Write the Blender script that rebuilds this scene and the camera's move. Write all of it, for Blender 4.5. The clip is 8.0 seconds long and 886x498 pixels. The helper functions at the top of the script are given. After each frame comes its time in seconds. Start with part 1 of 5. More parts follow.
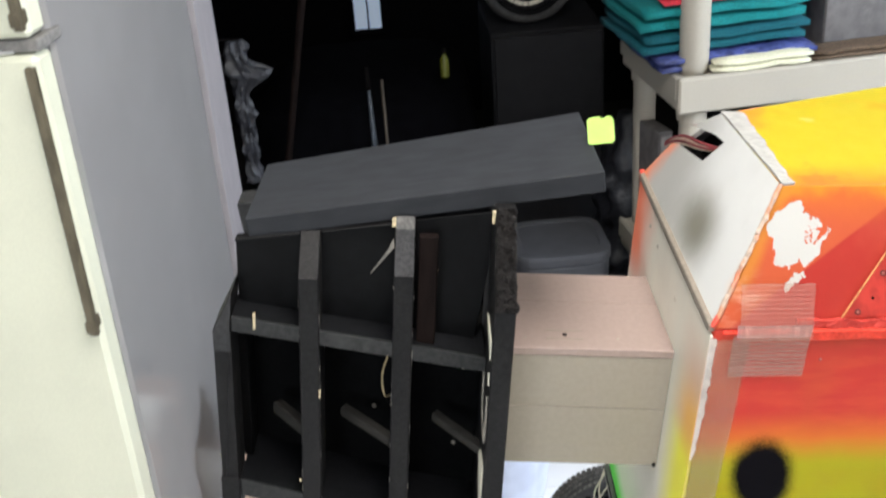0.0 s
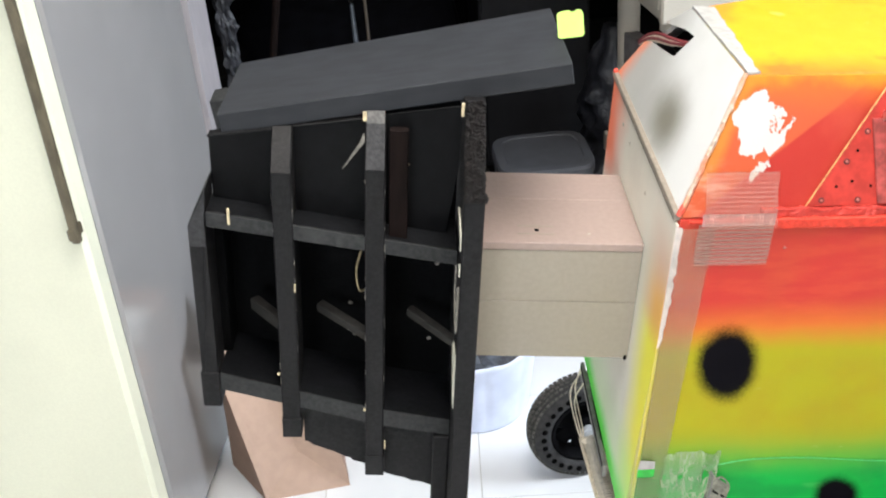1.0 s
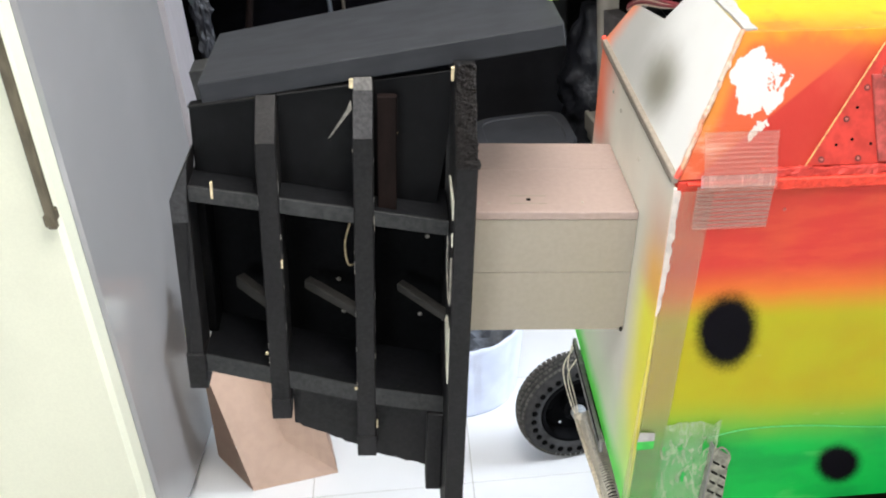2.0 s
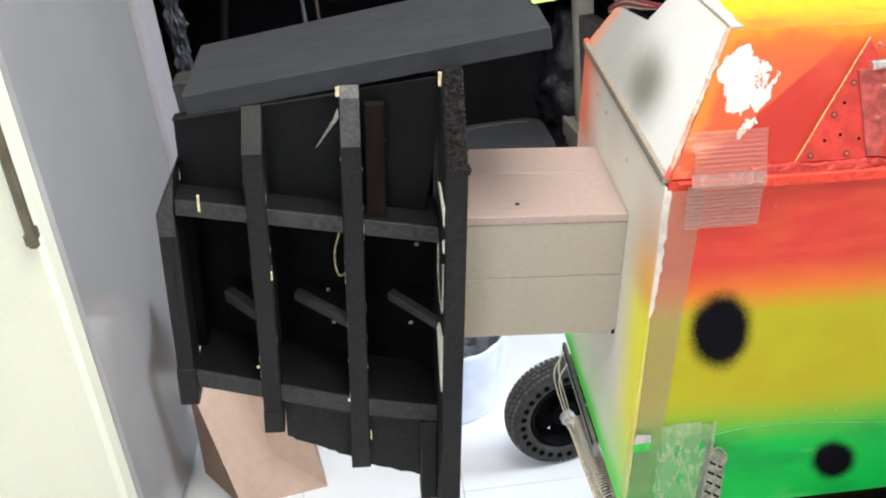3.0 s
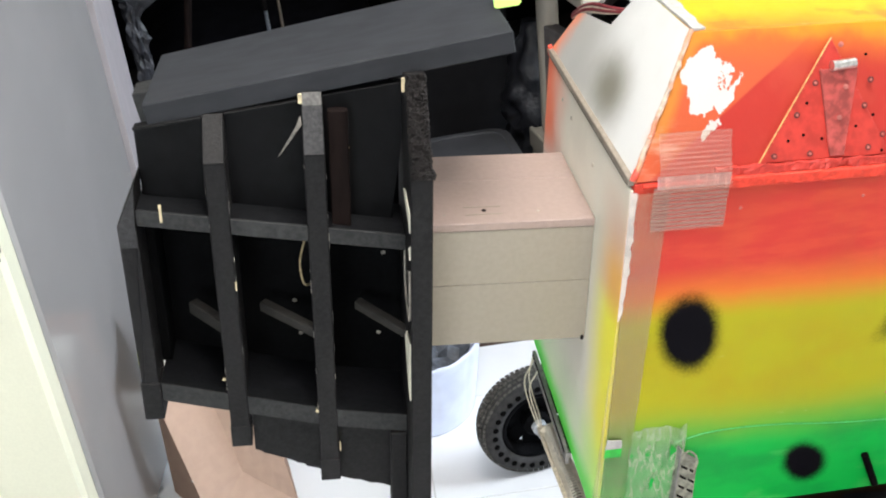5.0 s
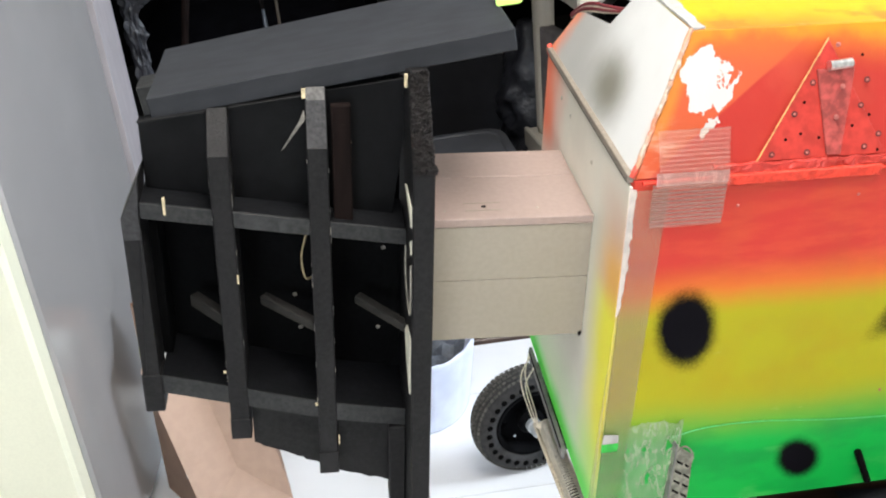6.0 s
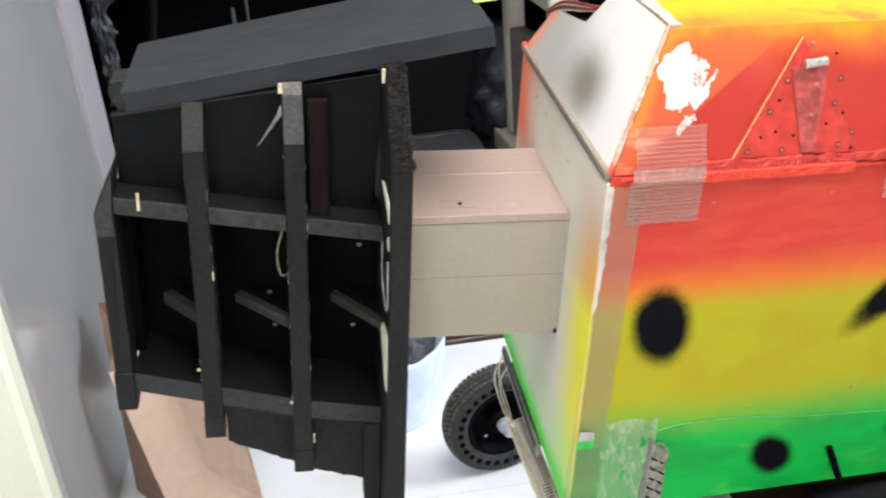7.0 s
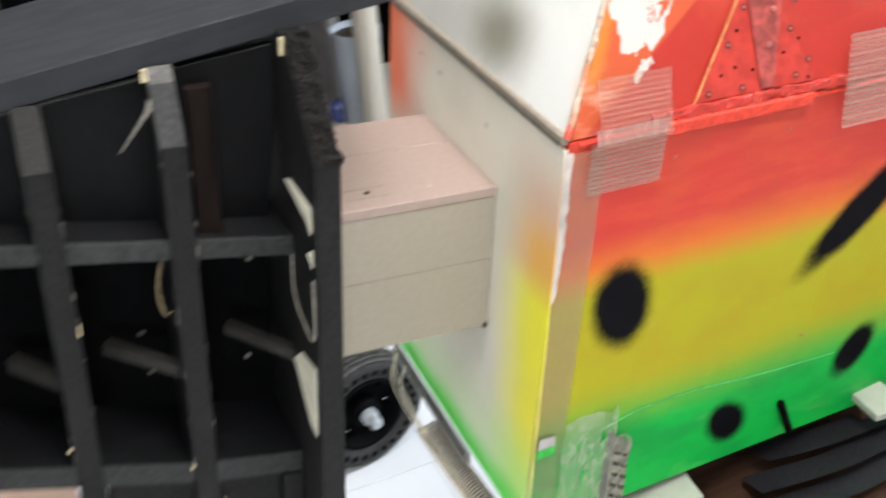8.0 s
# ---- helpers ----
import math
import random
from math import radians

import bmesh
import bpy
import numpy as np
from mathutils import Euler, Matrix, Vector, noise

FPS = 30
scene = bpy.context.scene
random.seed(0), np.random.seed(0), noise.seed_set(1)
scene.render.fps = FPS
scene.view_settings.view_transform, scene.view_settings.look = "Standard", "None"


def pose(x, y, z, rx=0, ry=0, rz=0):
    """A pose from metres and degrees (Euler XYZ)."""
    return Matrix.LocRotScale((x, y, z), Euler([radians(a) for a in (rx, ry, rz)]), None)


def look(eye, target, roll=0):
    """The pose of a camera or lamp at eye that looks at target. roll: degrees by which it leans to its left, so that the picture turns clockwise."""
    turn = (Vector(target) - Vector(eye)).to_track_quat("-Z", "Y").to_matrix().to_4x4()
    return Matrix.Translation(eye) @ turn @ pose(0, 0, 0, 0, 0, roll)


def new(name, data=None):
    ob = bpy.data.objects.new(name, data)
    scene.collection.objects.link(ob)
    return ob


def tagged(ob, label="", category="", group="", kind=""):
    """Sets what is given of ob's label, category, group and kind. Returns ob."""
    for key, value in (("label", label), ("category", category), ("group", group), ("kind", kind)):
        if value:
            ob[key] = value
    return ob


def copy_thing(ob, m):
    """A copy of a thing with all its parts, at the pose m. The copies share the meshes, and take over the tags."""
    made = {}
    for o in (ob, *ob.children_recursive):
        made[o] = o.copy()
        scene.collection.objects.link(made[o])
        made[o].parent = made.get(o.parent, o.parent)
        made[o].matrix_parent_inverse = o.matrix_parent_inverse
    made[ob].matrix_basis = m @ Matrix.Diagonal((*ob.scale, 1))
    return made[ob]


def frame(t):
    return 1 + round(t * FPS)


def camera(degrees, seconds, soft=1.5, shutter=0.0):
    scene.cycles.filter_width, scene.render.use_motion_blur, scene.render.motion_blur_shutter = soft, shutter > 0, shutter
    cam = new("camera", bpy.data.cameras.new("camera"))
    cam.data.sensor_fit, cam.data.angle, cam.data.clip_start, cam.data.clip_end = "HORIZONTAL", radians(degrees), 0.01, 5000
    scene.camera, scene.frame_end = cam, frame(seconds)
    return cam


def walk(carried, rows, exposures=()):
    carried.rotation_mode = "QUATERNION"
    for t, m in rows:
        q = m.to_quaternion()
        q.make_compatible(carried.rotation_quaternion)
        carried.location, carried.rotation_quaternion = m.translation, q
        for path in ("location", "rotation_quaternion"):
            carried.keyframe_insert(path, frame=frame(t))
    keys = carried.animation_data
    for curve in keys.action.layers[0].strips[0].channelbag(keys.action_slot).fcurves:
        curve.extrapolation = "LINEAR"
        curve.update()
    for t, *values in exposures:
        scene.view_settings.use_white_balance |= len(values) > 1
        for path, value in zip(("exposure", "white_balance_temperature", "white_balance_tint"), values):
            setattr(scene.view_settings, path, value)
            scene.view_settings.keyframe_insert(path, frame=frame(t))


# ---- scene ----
cam = camera(45.0, 8.0, soft=2.0, shutter=0.4)
# seconds, eye x, y, z, yaw, pitch, roll
PATH = [
    (0, -0.0218, 0.0304, 1.6047, 1.385, -26.623, -4.199),
    (0.2, -0.0082, 0.0164, 1.6145, 2.357, -28.847, -3.747),
    (0.4, -0.0047, 0.0114, 1.6008, 2.810, -30.803, -4.223),
    (0.5, -0.0047, 0.0048, 1.6012, 2.696, -30.896, -4.262),
    (1, -0.0000, -0.0000, 1.5789, 1.367, -30.491, -4.705),
    (1.5, -0.0063, 0.0088, 1.5518, 0.716, -31.122, -4.981),
    (3, -0.0328, 0.0232, 1.5378, -1.544, -30.573, -6.170),
    (3.5, -0.0331, 0.0276, 1.5301, -1.885, -30.590, -6.479),
    (4, -0.0332, 0.0306, 1.5289, -2.401, -30.282, -6.602),
    (4.5, -0.0286, 0.0304, 1.5258, -3.115, -30.038, -6.561),
    (6, -0.0406, 0.0146, 1.5256, -4.017, -29.887, -5.449),
    (6.5, -0.0508, 0.0190, 1.5247, -4.534, -30.259, -5.447),
    (7, -0.0527, 0.0161, 1.5192, -6.143, -29.890, -4.320),
    (7.2, -0.0709, 0.0277, 1.5150, -8.269, -30.758, -2.673),
    (7.3, -0.0825, 0.0411, 1.4939, -8.632, -30.931, -2.612),
    (7.4, -0.0999, 0.0599, 1.4923, -9.672, -31.300, -2.781),
    (7.5, -0.1195, 0.0810, 1.4925, -10.931, -31.505, -3.112),
    (7.6, -0.1408, 0.1062, 1.4851, -12.289, -31.695, -4.307),
    (7.7, -0.1505, 0.1275, 1.4862, -13.150, -32.450, -4.750),
    (7.8, -0.1560, 0.1580, 1.4860, -14.650, -33.560, -4.700),
    (8, -0.1618, 0.2518, 1.4595, -21.129, -33.420, -4.134),
]
walk(cam, [(t, pose(x, y, z, 0, 0, yaw) @ pose(0, 0, 0, 90 + pitch, 0, 0) @ pose(0, 0, 0, 0, 0, roll)) for t, x, y, z, yaw, pitch, roll in PATH],
     exposures=[(0.0, -0.2), (0.4, 0.02), (7.0, 0.0), (7.6, -0.02), (8.0, -0.06)])

# ---- light ----
world = bpy.data.worlds.new("world")
scene.world = world
world.use_nodes = True
world.node_tree.nodes["Background"].inputs["Color"].default_value = (0.6, 0.7, 0.9, 1)
world.node_tree.nodes["Background"].inputs["Strength"].default_value = 0.3


def area_lamp(name, eye, target, size_x, size_y, power, colour):
    data = bpy.data.lights.new(name, "AREA")
    data.shape, data.size, data.size_y, data.energy, data.color = "RECTANGLE", size_x, size_y, power, colour
    ob = new(name, data)
    ob.matrix_world = look(eye, target)
    return ob


area_lamp("ceiling_lamp_light", (0.24, 0.50, 2.42), (0.24, 0.501, 0), 0.6, 1.3, 41, (1.0, 0.965, 0.93))
# fill lamp for the box front, in an added unseen window
area_lamp("front_fill_light", (-0.85, -1.93, 1.5), (0.2, 1.2, 0.7), 0.7, 0.7, 31, (0.84, 0.92, 1.0))
# fill lamp that brightens floor and low things, in an added unseen window
area_lamp("side_fill_light", (2.37, 1.45, 1.65), (-0.4, 1.75, 0.1), 0.8, 0.8, 80, (0.78, 0.88, 1.0))


# ---- materials ----
class Nodes:
    """A small builder for node materials."""

    def __init__(self, name):
        self.mat = bpy.data.materials.new(name)
        self.mat.use_nodes = True
        self.tree = self.mat.node_tree
        self.bsdf = self.tree.nodes["Principled BSDF"]
        self.out = self.tree.nodes["Material Output"]
        self.coord = self.tree.nodes.new("ShaderNodeTexCoord").outputs["Object"]
        sep = self.tree.nodes.new("ShaderNodeSeparateXYZ")
        self.tree.links.new(self.coord, sep.inputs[0])
        self.x, self.y, self.z = sep.outputs

    def put(self, socket, value):
        if isinstance(value, bpy.types.NodeSocket):
            self.tree.links.new(value, socket)
        elif socket.type == "RGBA" and len(value) == 3:
            socket.default_value = (*value, 1)
        else:
            socket.default_value = value

    def math(self, op, a, b=0.0):
        n = self.tree.nodes.new("ShaderNodeMath")
        n.operation = op
        self.put(n.inputs[0], a), self.put(n.inputs[1], b)
        return n.outputs[0]

    def smooth(self, lo, hi, v):
        n = self.tree.nodes.new("ShaderNodeMapRange")
        n.interpolation_type = "SMOOTHSTEP"
        flip = lo > hi
        self.put(n.inputs["Value"], v)
        n.inputs["From Min"].default_value, n.inputs["From Max"].default_value = (hi, lo) if flip else (lo, hi)
        n.inputs["To Min"].default_value, n.inputs["To Max"].default_value = (1, 0) if flip else (0, 1)
        return n.outputs[0]

    def mix(self, fac, a, b):
        n = self.tree.nodes.new("ShaderNodeMix")
        n.data_type = "RGBA"
        self.put(n.inputs[0], fac), self.put(n.inputs[6], a), self.put(n.inputs[7], b)
        return n.outputs[2]

    def noise(self, scale, detail=4.0, stretch=(1, 1, 1), rough=0.55):
        m = self.tree.nodes.new("ShaderNodeMapping")
        self.tree.links.new(self.coord, m.inputs[0])
        m.inputs["Scale"].default_value = stretch
        n = self.tree.nodes.new("ShaderNodeTexNoise")
        self.tree.links.new(m.outputs[0], n.inputs["Vector"])
        n.inputs["Scale"].default_value, n.inputs["Detail"].default_value, n.inputs["Roughness"].default_value = scale, detail, rough
        return n.outputs["Fac"]

    def jitter(self, scale, amount):
        """A centred noise of that height."""
        return self.math("MULTIPLY", self.math("SUBTRACT", self.noise(scale), 0.5), amount * 2)

    def bump(self, height, strength, distance=0.002):
        n = self.tree.nodes.new("ShaderNodeBump")
        n.inputs["Strength"].default_value, n.inputs["Distance"].default_value = strength, distance
        self.put(n.inputs["Height"], height)
        self.tree.links.new(n.outputs[0], self.bsdf.inputs["Normal"])

    def done(self, colour, rough=0.5, metal=0.0, **more):
        self.put(self.bsdf.inputs["Base Color"], colour)
        self.put(self.bsdf.inputs["Roughness"], rough)
        self.bsdf.inputs["Metallic"].default_value = metal
        for key, value in more.items():
            self.put(self.bsdf.inputs[key.replace("_", " ")], value)
        return self.mat


def plain(name, colour, rough=0.5, metal=0.0, grain=60.0, amount=0.18, stains=6.0, stretch=(1, 1, 1), bump=0.15, depth=0.001, gloss=0.5):
    """A surface with grain and larger blotches round one base colour."""
    n = Nodes(name)
    dark = tuple(c * (1 - amount) for c in colour)
    light = tuple(min(1, c * (1 + amount)) for c in colour)
    g = n.noise(grain, 5, stretch)
    c = n.mix(n.smooth(0.35, 0.65, g), dark, light)
    c = n.mix(n.math("MULTIPLY", n.smooth(0.45, 0.75, n.noise(stains, 3)), 0.35), c, tuple(v * 0.75 for v in colour))
    n.bump(g, bump, depth)
    r = n.math("ADD", n.jitter(stains * 3, 0.08), rough)
    return n.done(c, r, metal, Specular_IOR_Level=gloss)


RED, ORANGE, YELLOW, GREEN = (0.50, 0.035, 0.025), (0.60, 0.140, 0.018), (0.355, 0.330, 0.004), (0.0, 0.365, 0.046)
CREAM = (0.60, 0.56, 0.46)


def spot(n, c, cx, cz, rx, rz, turn=0.0, soft=0.30):
    """A black sprayed spot on the plane y, with a speckled edge."""
    dx, dz = n.math("SUBTRACT", n.x, cx), n.math("SUBTRACT", n.z, cz)
    co, si = math.cos(radians(turn)), math.sin(radians(turn))
    u = n.math("ADD", n.math("MULTIPLY", dx, co / rx), n.math("MULTIPLY", dz, si / rx))
    v = n.math("ADD", n.math("MULTIPLY", dx, -si / rz), n.math("MULTIPLY", dz, co / rz))
    d = n.math("SQRT", n.math("ADD", n.math("MULTIPLY", u, u), n.math("MULTIPLY", v, v)))
    d = n.math("ADD", d, n.math("ADD", n.jitter(420, 0.15), n.jitter(40, 0.12)))
    m = n.smooth(1.0 + soft, 1.0 - soft, d)
    n.dark = n.math("MAXIMUM", n.dark, m)
    return n.mix(m, c, (0.0035, 0.003, 0.0045))


def hull_front_paint():
    n = Nodes("sprayed_front")
    n.dark = 0.0
    v = n.math("ADD", n.math("ADD", n.z, n.jitter(9, 0.010)), n.math("MULTIPLY", n.jitter(3, 0.5), 0.025))
    c = n.mix(n.smooth(-0.260, -0.168, v), GREEN, YELLOW)
    c = n.mix(n.smooth(-0.075, -0.030, v), c, ORANGE)
    c = n.mix(n.smooth(-0.045, 0.005, v), c, RED)
    c = n.mix(n.math("MULTIPLY", n.math("MULTIPLY", n.smooth(0.4, 0.75, n.noise(14, 5, (1, 1, 4))), n.smooth(-0.08, -0.01, n.z)), 0.25), c, (0.75, 0.14, 0.04))
    # deeper spray inside the yellow band
    c = n.mix(n.math("MULTIPLY", n.math("MULTIPLY", n.smooth(-0.22, -0.15, v), n.smooth(-0.06, -0.1, v)), n.smooth(0.35, 0.7, n.noise(11, 3))), c, (0.355, 0.285, 0.004))
    # mottled coats in the green band
    low = n.smooth(-0.20, -0.26, v)
    c = n.mix(n.math("MULTIPLY", n.math("MULTIPLY", low, n.smooth(0.45, 0.68, n.noise(12, 5, (0.7, 1, 1.4)))), 0.6), c, (0.0, 0.22, 0.035))
    c = n.mix(n.math("MULTIPLY", n.math("MULTIPLY", low, n.smooth(0.58, 0.72, n.noise(19, 5, (0.6, 1, 2)))), 0.35), c, (0.10, 0.45, 0.10))
    # uneven coats and dirt
    c = n.mix(n.math("MULTIPLY", n.smooth(0.48, 0.75, n.noise(7, 6, (1.6, 1, 0.7))), 0.09), c, (0.20, 0.12, 0.02))
    # scuffs
    c = n.mix(n.math("MULTIPLY", n.smooth(0.67, 0.80, n.noise(22, 7, (0.5, 1, 2.2), 0.65)), 0.40), c, (0.75, 0.72, 0.5))
    c = spot(n, c, 0.083, -0.087, 0.033, 0.049, 15)
    c = spot(n, c, 0.254, -0.290, 0.0245, 0.033, 42)
    c = spot(n, c, 0.385, -0.052, 0.090, 0.025, 42)
    c = spot(n, c, 0.434, -0.249, 0.037, 0.025, 54)
    n.bump(n.noise(300, 4), 0.12, 0.0006)
    return n.done(c, n.math("ADD", n.jitter(30, 0.1), 0.5), 0.0, Specular_IOR_Level=n.math("SUBTRACT", 0.22, n.math("MULTIPLY", n.dark, 0.19)))


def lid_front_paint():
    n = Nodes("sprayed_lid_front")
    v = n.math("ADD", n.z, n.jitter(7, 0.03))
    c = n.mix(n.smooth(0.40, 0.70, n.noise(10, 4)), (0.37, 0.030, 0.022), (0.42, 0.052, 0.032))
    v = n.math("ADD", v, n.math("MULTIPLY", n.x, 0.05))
    # a lighter orange tone above a slanting line
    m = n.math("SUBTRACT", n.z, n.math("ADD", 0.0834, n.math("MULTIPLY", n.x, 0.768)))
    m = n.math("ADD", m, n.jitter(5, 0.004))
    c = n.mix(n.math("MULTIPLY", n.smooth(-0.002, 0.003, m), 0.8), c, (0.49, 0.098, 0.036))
    c = n.mix(n.math("MULTIPLY", n.smooth(0.190, 0.230, v), 0.8), c, (0.52, 0.125, 0.025))
    c = n.mix(n.smooth(0.215, 0.246, n.math("ADD", v, n.jitter(22, 0.024))), c, (0.56, 0.24, 0.014))
    # a yellow-orange coat along the slanting corner
    rim = n.math("ADD", n.math("SUBTRACT", n.x, n.math("ADD", 0.004, n.math("MULTIPLY", n.math("SUBTRACT", n.z, 0.097), 0.40))), n.jitter(30, 0.006))
    c = n.mix(n.math("MULTIPLY", n.smooth(0.020, 0.004, rim), n.math("MULTIPLY", n.smooth(0.115, 0.15, n.z), 0.75)), c, (0.52, 0.20, 0.03))
    # rubbed pale scuffs near the lower corner
    sx = n.math("MULTIPLY", n.math("SUBTRACT", n.x, 0.030), 1 / 0.034)
    sz = n.math("MULTIPLY", n.math("SUBTRACT", n.z, 0.124), 1 / 0.030)
    sd = n.math("SQRT", n.math("ADD", n.math("MULTIPLY", sx, sx), n.math("MULTIPLY", sz, sz)))
    c = n.mix(n.math("MULTIPLY", n.smooth(1.2, 0.3, sd), n.math("MULTIPLY", n.smooth(0.45, 0.65, n.noise(34, 5, (0.6, 1, 1.6), 0.6)), 0.55)), c, (0.70, 0.40, 0.30))
    # flaked patch down to the white sheet
    dx = n.math("MULTIPLY", n.math("SUBTRACT", n.x, 0.071), 1 / 0.0225)
    dz = n.math("MULTIPLY", n.math("SUBTRACT", n.z, 0.183), 1 / 0.0305)
    d = n.math("SQRT", n.math("ADD", n.math("MULTIPLY", dx, dx), n.math("MULTIPLY", dz, dz)))
    rag = n.math("MULTIPLY", n.math("SUBTRACT", n.noise(26, 5, (1, 1, 0.9), 0.58), 0.5), 2.6)
    d = n.math("ADD", d, rag)
    m = n.smooth(1.0, 0.94, d)
    # smaller islands beside it
    ex = n.math("MULTIPLY", n.math("SUBTRACT", n.x, n.math("ADD", 0.064, n.math("MULTIPLY", n.math("SUBTRACT", n.z, 0.120), 0.62))), 1 / 0.009)
    ez = n.math("MULTIPLY", n.math("SUBTRACT", n.z, 0.170), 1 / 0.040)
    e = n.math("SQRT", n.math("ADD", n.math("MULTIPLY", ex, ex), n.math("MULTIPLY", ez, ez)))
    e = n.math("ADD", e, n.math("MULTIPLY", n.math("SUBTRACT", n.noise(75, 4, (1, 1, 0.7), 0.55), 0.42), 5.0))
    m = n.math("MAXIMUM", m, n.smooth(0.92, 0.82, e))
    c = n.mix(m, c, (0.49, 0.48, 0.45))
    n.bump(n.math("ADD", n.math("MULTIPLY", m, -0.6), n.math("MULTIPLY", n.noise(260, 4), 0.4)), 0.3, 0.0012)
    return n.done(c, n.math("ADD", n.jitter(30, 0.1), 0.5), 0.0, Specular_IOR_Level=0.18)


def lid_top_paint():
    n = Nodes("sprayed_lid_top")
    v = n.math("ADD", n.y, n.jitter(8, 0.05))
    c = n.mix(n.smooth(-0.075, 0.005, v), (0.45, 0.15, 0.016), (0.40, 0.315, 0.012))
    by = n.math("MULTIPLY", n.math("SUBTRACT", n.y, 0.165), 1 / 0.06)
    bx = n.math("MULTIPLY", n.math("SUBTRACT", n.x, 0.075), 1 / 0.035)
    bd = n.math("ADD", n.math("SQRT", n.math("ADD", n.math("MULTIPLY", bx, bx), n.math("MULTIPLY", by, by))), n.jitter(18, 0.8))
    c = n.mix(n.math("MULTIPLY", n.smooth(1.2, 0.5, bd), 0.8), c, (0.75, 0.20, 0.02))
    c = n.mix(n.math("MULTIPLY", n.math("MULTIPLY", n.smooth(0.03, -0.03, n.y), n.smooth(0.46, 0.60, n.noise(20, 4))), 0.8), c, (0.56, 0.13, 0.02))
    c = n.mix(n.math("MULTIPLY", n.smooth(0.56, 0.72, n.noise(13, 4)), 0.55), c, (0.56, 0.24, 0.01))
    c = n.mix(n.math("MULTIPLY", n.smooth(0.62, 0.8, n.noise(30, 4)), 0.35), c, (0.62, 0.56, 0.22))
    n.bump(n.noise(260, 4), 0.15, 0.0008)
    return n.done(c, n.math("ADD", n.jitter(30, 0.1), 0.48), 0.0, Specular_IOR_Level=0.2)


def end_paint():
    """Bare cream sheet with overspray from the edges."""
    n = Nodes("oversprayed_end")
    c = n.mix(n.smooth(0.4, 0.7, n.noise(8, 4)), (0.82, 0.78, 0.66), (0.75, 0.71, 0.60))
    z = n.math("ADD", n.z, n.jitter(7, 0.02))
    edge = n.math("ADD", n.math("ADD", n.y, 0.115), n.jitter(9, 0.02))
    along = n.mix(n.smooth(-0.33, -0.20, z), (0.50, 0.88, 0.12), (0.93, 0.88, 0.04))
    along = n.mix(n.smooth(-0.085, -0.03, z), along, (0.88, 0.46, 0.10))
    along = n.mix(n.smooth(-0.025, 0.04, z), along, (0.75, 0.5, 0.36))
    c = n.mix(n.math("MULTIPLY", n.smooth(0.115, 0.022, edge), n.smooth(0.10, 0.02, z)), c, along)
    low = n.math("ADD", n.z, n.math("ADD", 0.345, n.jitter(10, 0.012)))
    c = n.mix(n.math("MULTIPLY", n.smooth(0.15, 0.02, low), 0.45), c, (0.45, 0.82, 0.30))
    c = n.mix(n.smooth(0.050, 0.006, low), c, (0.08, 0.74, 0.05))
    back = n.math("SUBTRACT", 0.282, n.math("ADD", n.y, n.jitter(10, 0.03)))
    c = n.mix(n.math("MULTIPLY", n.smooth(0.13, 0.015, back), n.math("MULTIPLY", n.smooth(-0.07, 0.01, z), 0.92)), c, (0.86, 0.16, 0.06))
    n.bump(n.noise(220, 4), 0.1, 0.0006)
    return n.done(c, 0.48)


def lid_end_paint():
    n = Nodes("oversprayed_lid_end")
    c = n.mix(n.smooth(0.4, 0.7, n.noise(9, 4)), (0.66, 0.655, 0.63), (0.60, 0.595, 0.57))
    # greyer over the back half, with a dark olive smudge in it
    g = n.math("ADD", n.math("ADD", n.y, n.math("MULTIPLY", n.z, -0.6)), n.jitter(10, 0.05))
    c = n.mix(n.math("MULTIPLY", n.smooth(-0.05, 0.09, g), 0.65), c, (0.27, 0.26, 0.23))
    dy = n.math("MULTIPLY", n.math("SUBTRACT", n.y, 0.052), 1 / 0.082)
    dz = n.math("MULTIPLY", n.math("SUBTRACT", n.z, 0.133), 1 / 0.046)
    d = n.math("ADD", n.math("SQRT", n.math("ADD", n.math("MULTIPLY", dy, dy), n.math("MULTIPLY", dz, dz))), n.jitter(14, 0.30))
    c = n.mix(n.math("MULTIPLY", n.smooth(1.2, 0.05, d), 0.82), c, (0.12, 0.107, 0.06))
    f = n.math("ADD", n.math("ADD", n.y, n.math("MULTIPLY", n.z, -0.33)), n.jitter(14, 0.03))
    c = n.mix(n.math("MULTIPLY", n.smooth(-0.125, -0.150, f), n.smooth(0.17, 0.11, n.z)), c, (0.85, 0.33, 0.05))
    b = n.math("SUBTRACT", n.math("ADD", n.y, n.math("MULTIPLY", n.z, 0.35)), n.jitter(12, 0.03))
    c = n.mix(n.smooth(0.262, 0.310, b), c, (0.75, 0.22, 0.10))
    n.bump(n.noise(200, 4), 0.1, 0.0006)
    return n.done(c, 0.42)


def black_paint(name, base, rough, bump=0.35, scale=160.0, gloss=0.3):
    n = Nodes(name)
    g = n.noise(scale, 6, (1, 1, 1), 0.7)
    c = n.mix(n.smooth(0.3, 0.75, g), tuple(b * 0.5 for b in base), tuple(b * 1.6 for b in base))
    c = n.mix(n.math("MULTIPLY", n.smooth(0.54, 0.74, n.noise(26, 6, (1, 1, 0.35), 0.65)), 0.6), c, tuple(b * 2.2 for b in base))
    c = n.mix(n.smooth(0.755, 0.80, n.noise(80, 5, (1, 1, 0.5))), c, (0.30, 0.24, 0.16))
    n.bump(g, bump, 0.0015)
    return n.done(c, n.math("ADD", n.jitter(20, 0.12), rough), 0.0, Specular_IOR_Level=gloss)


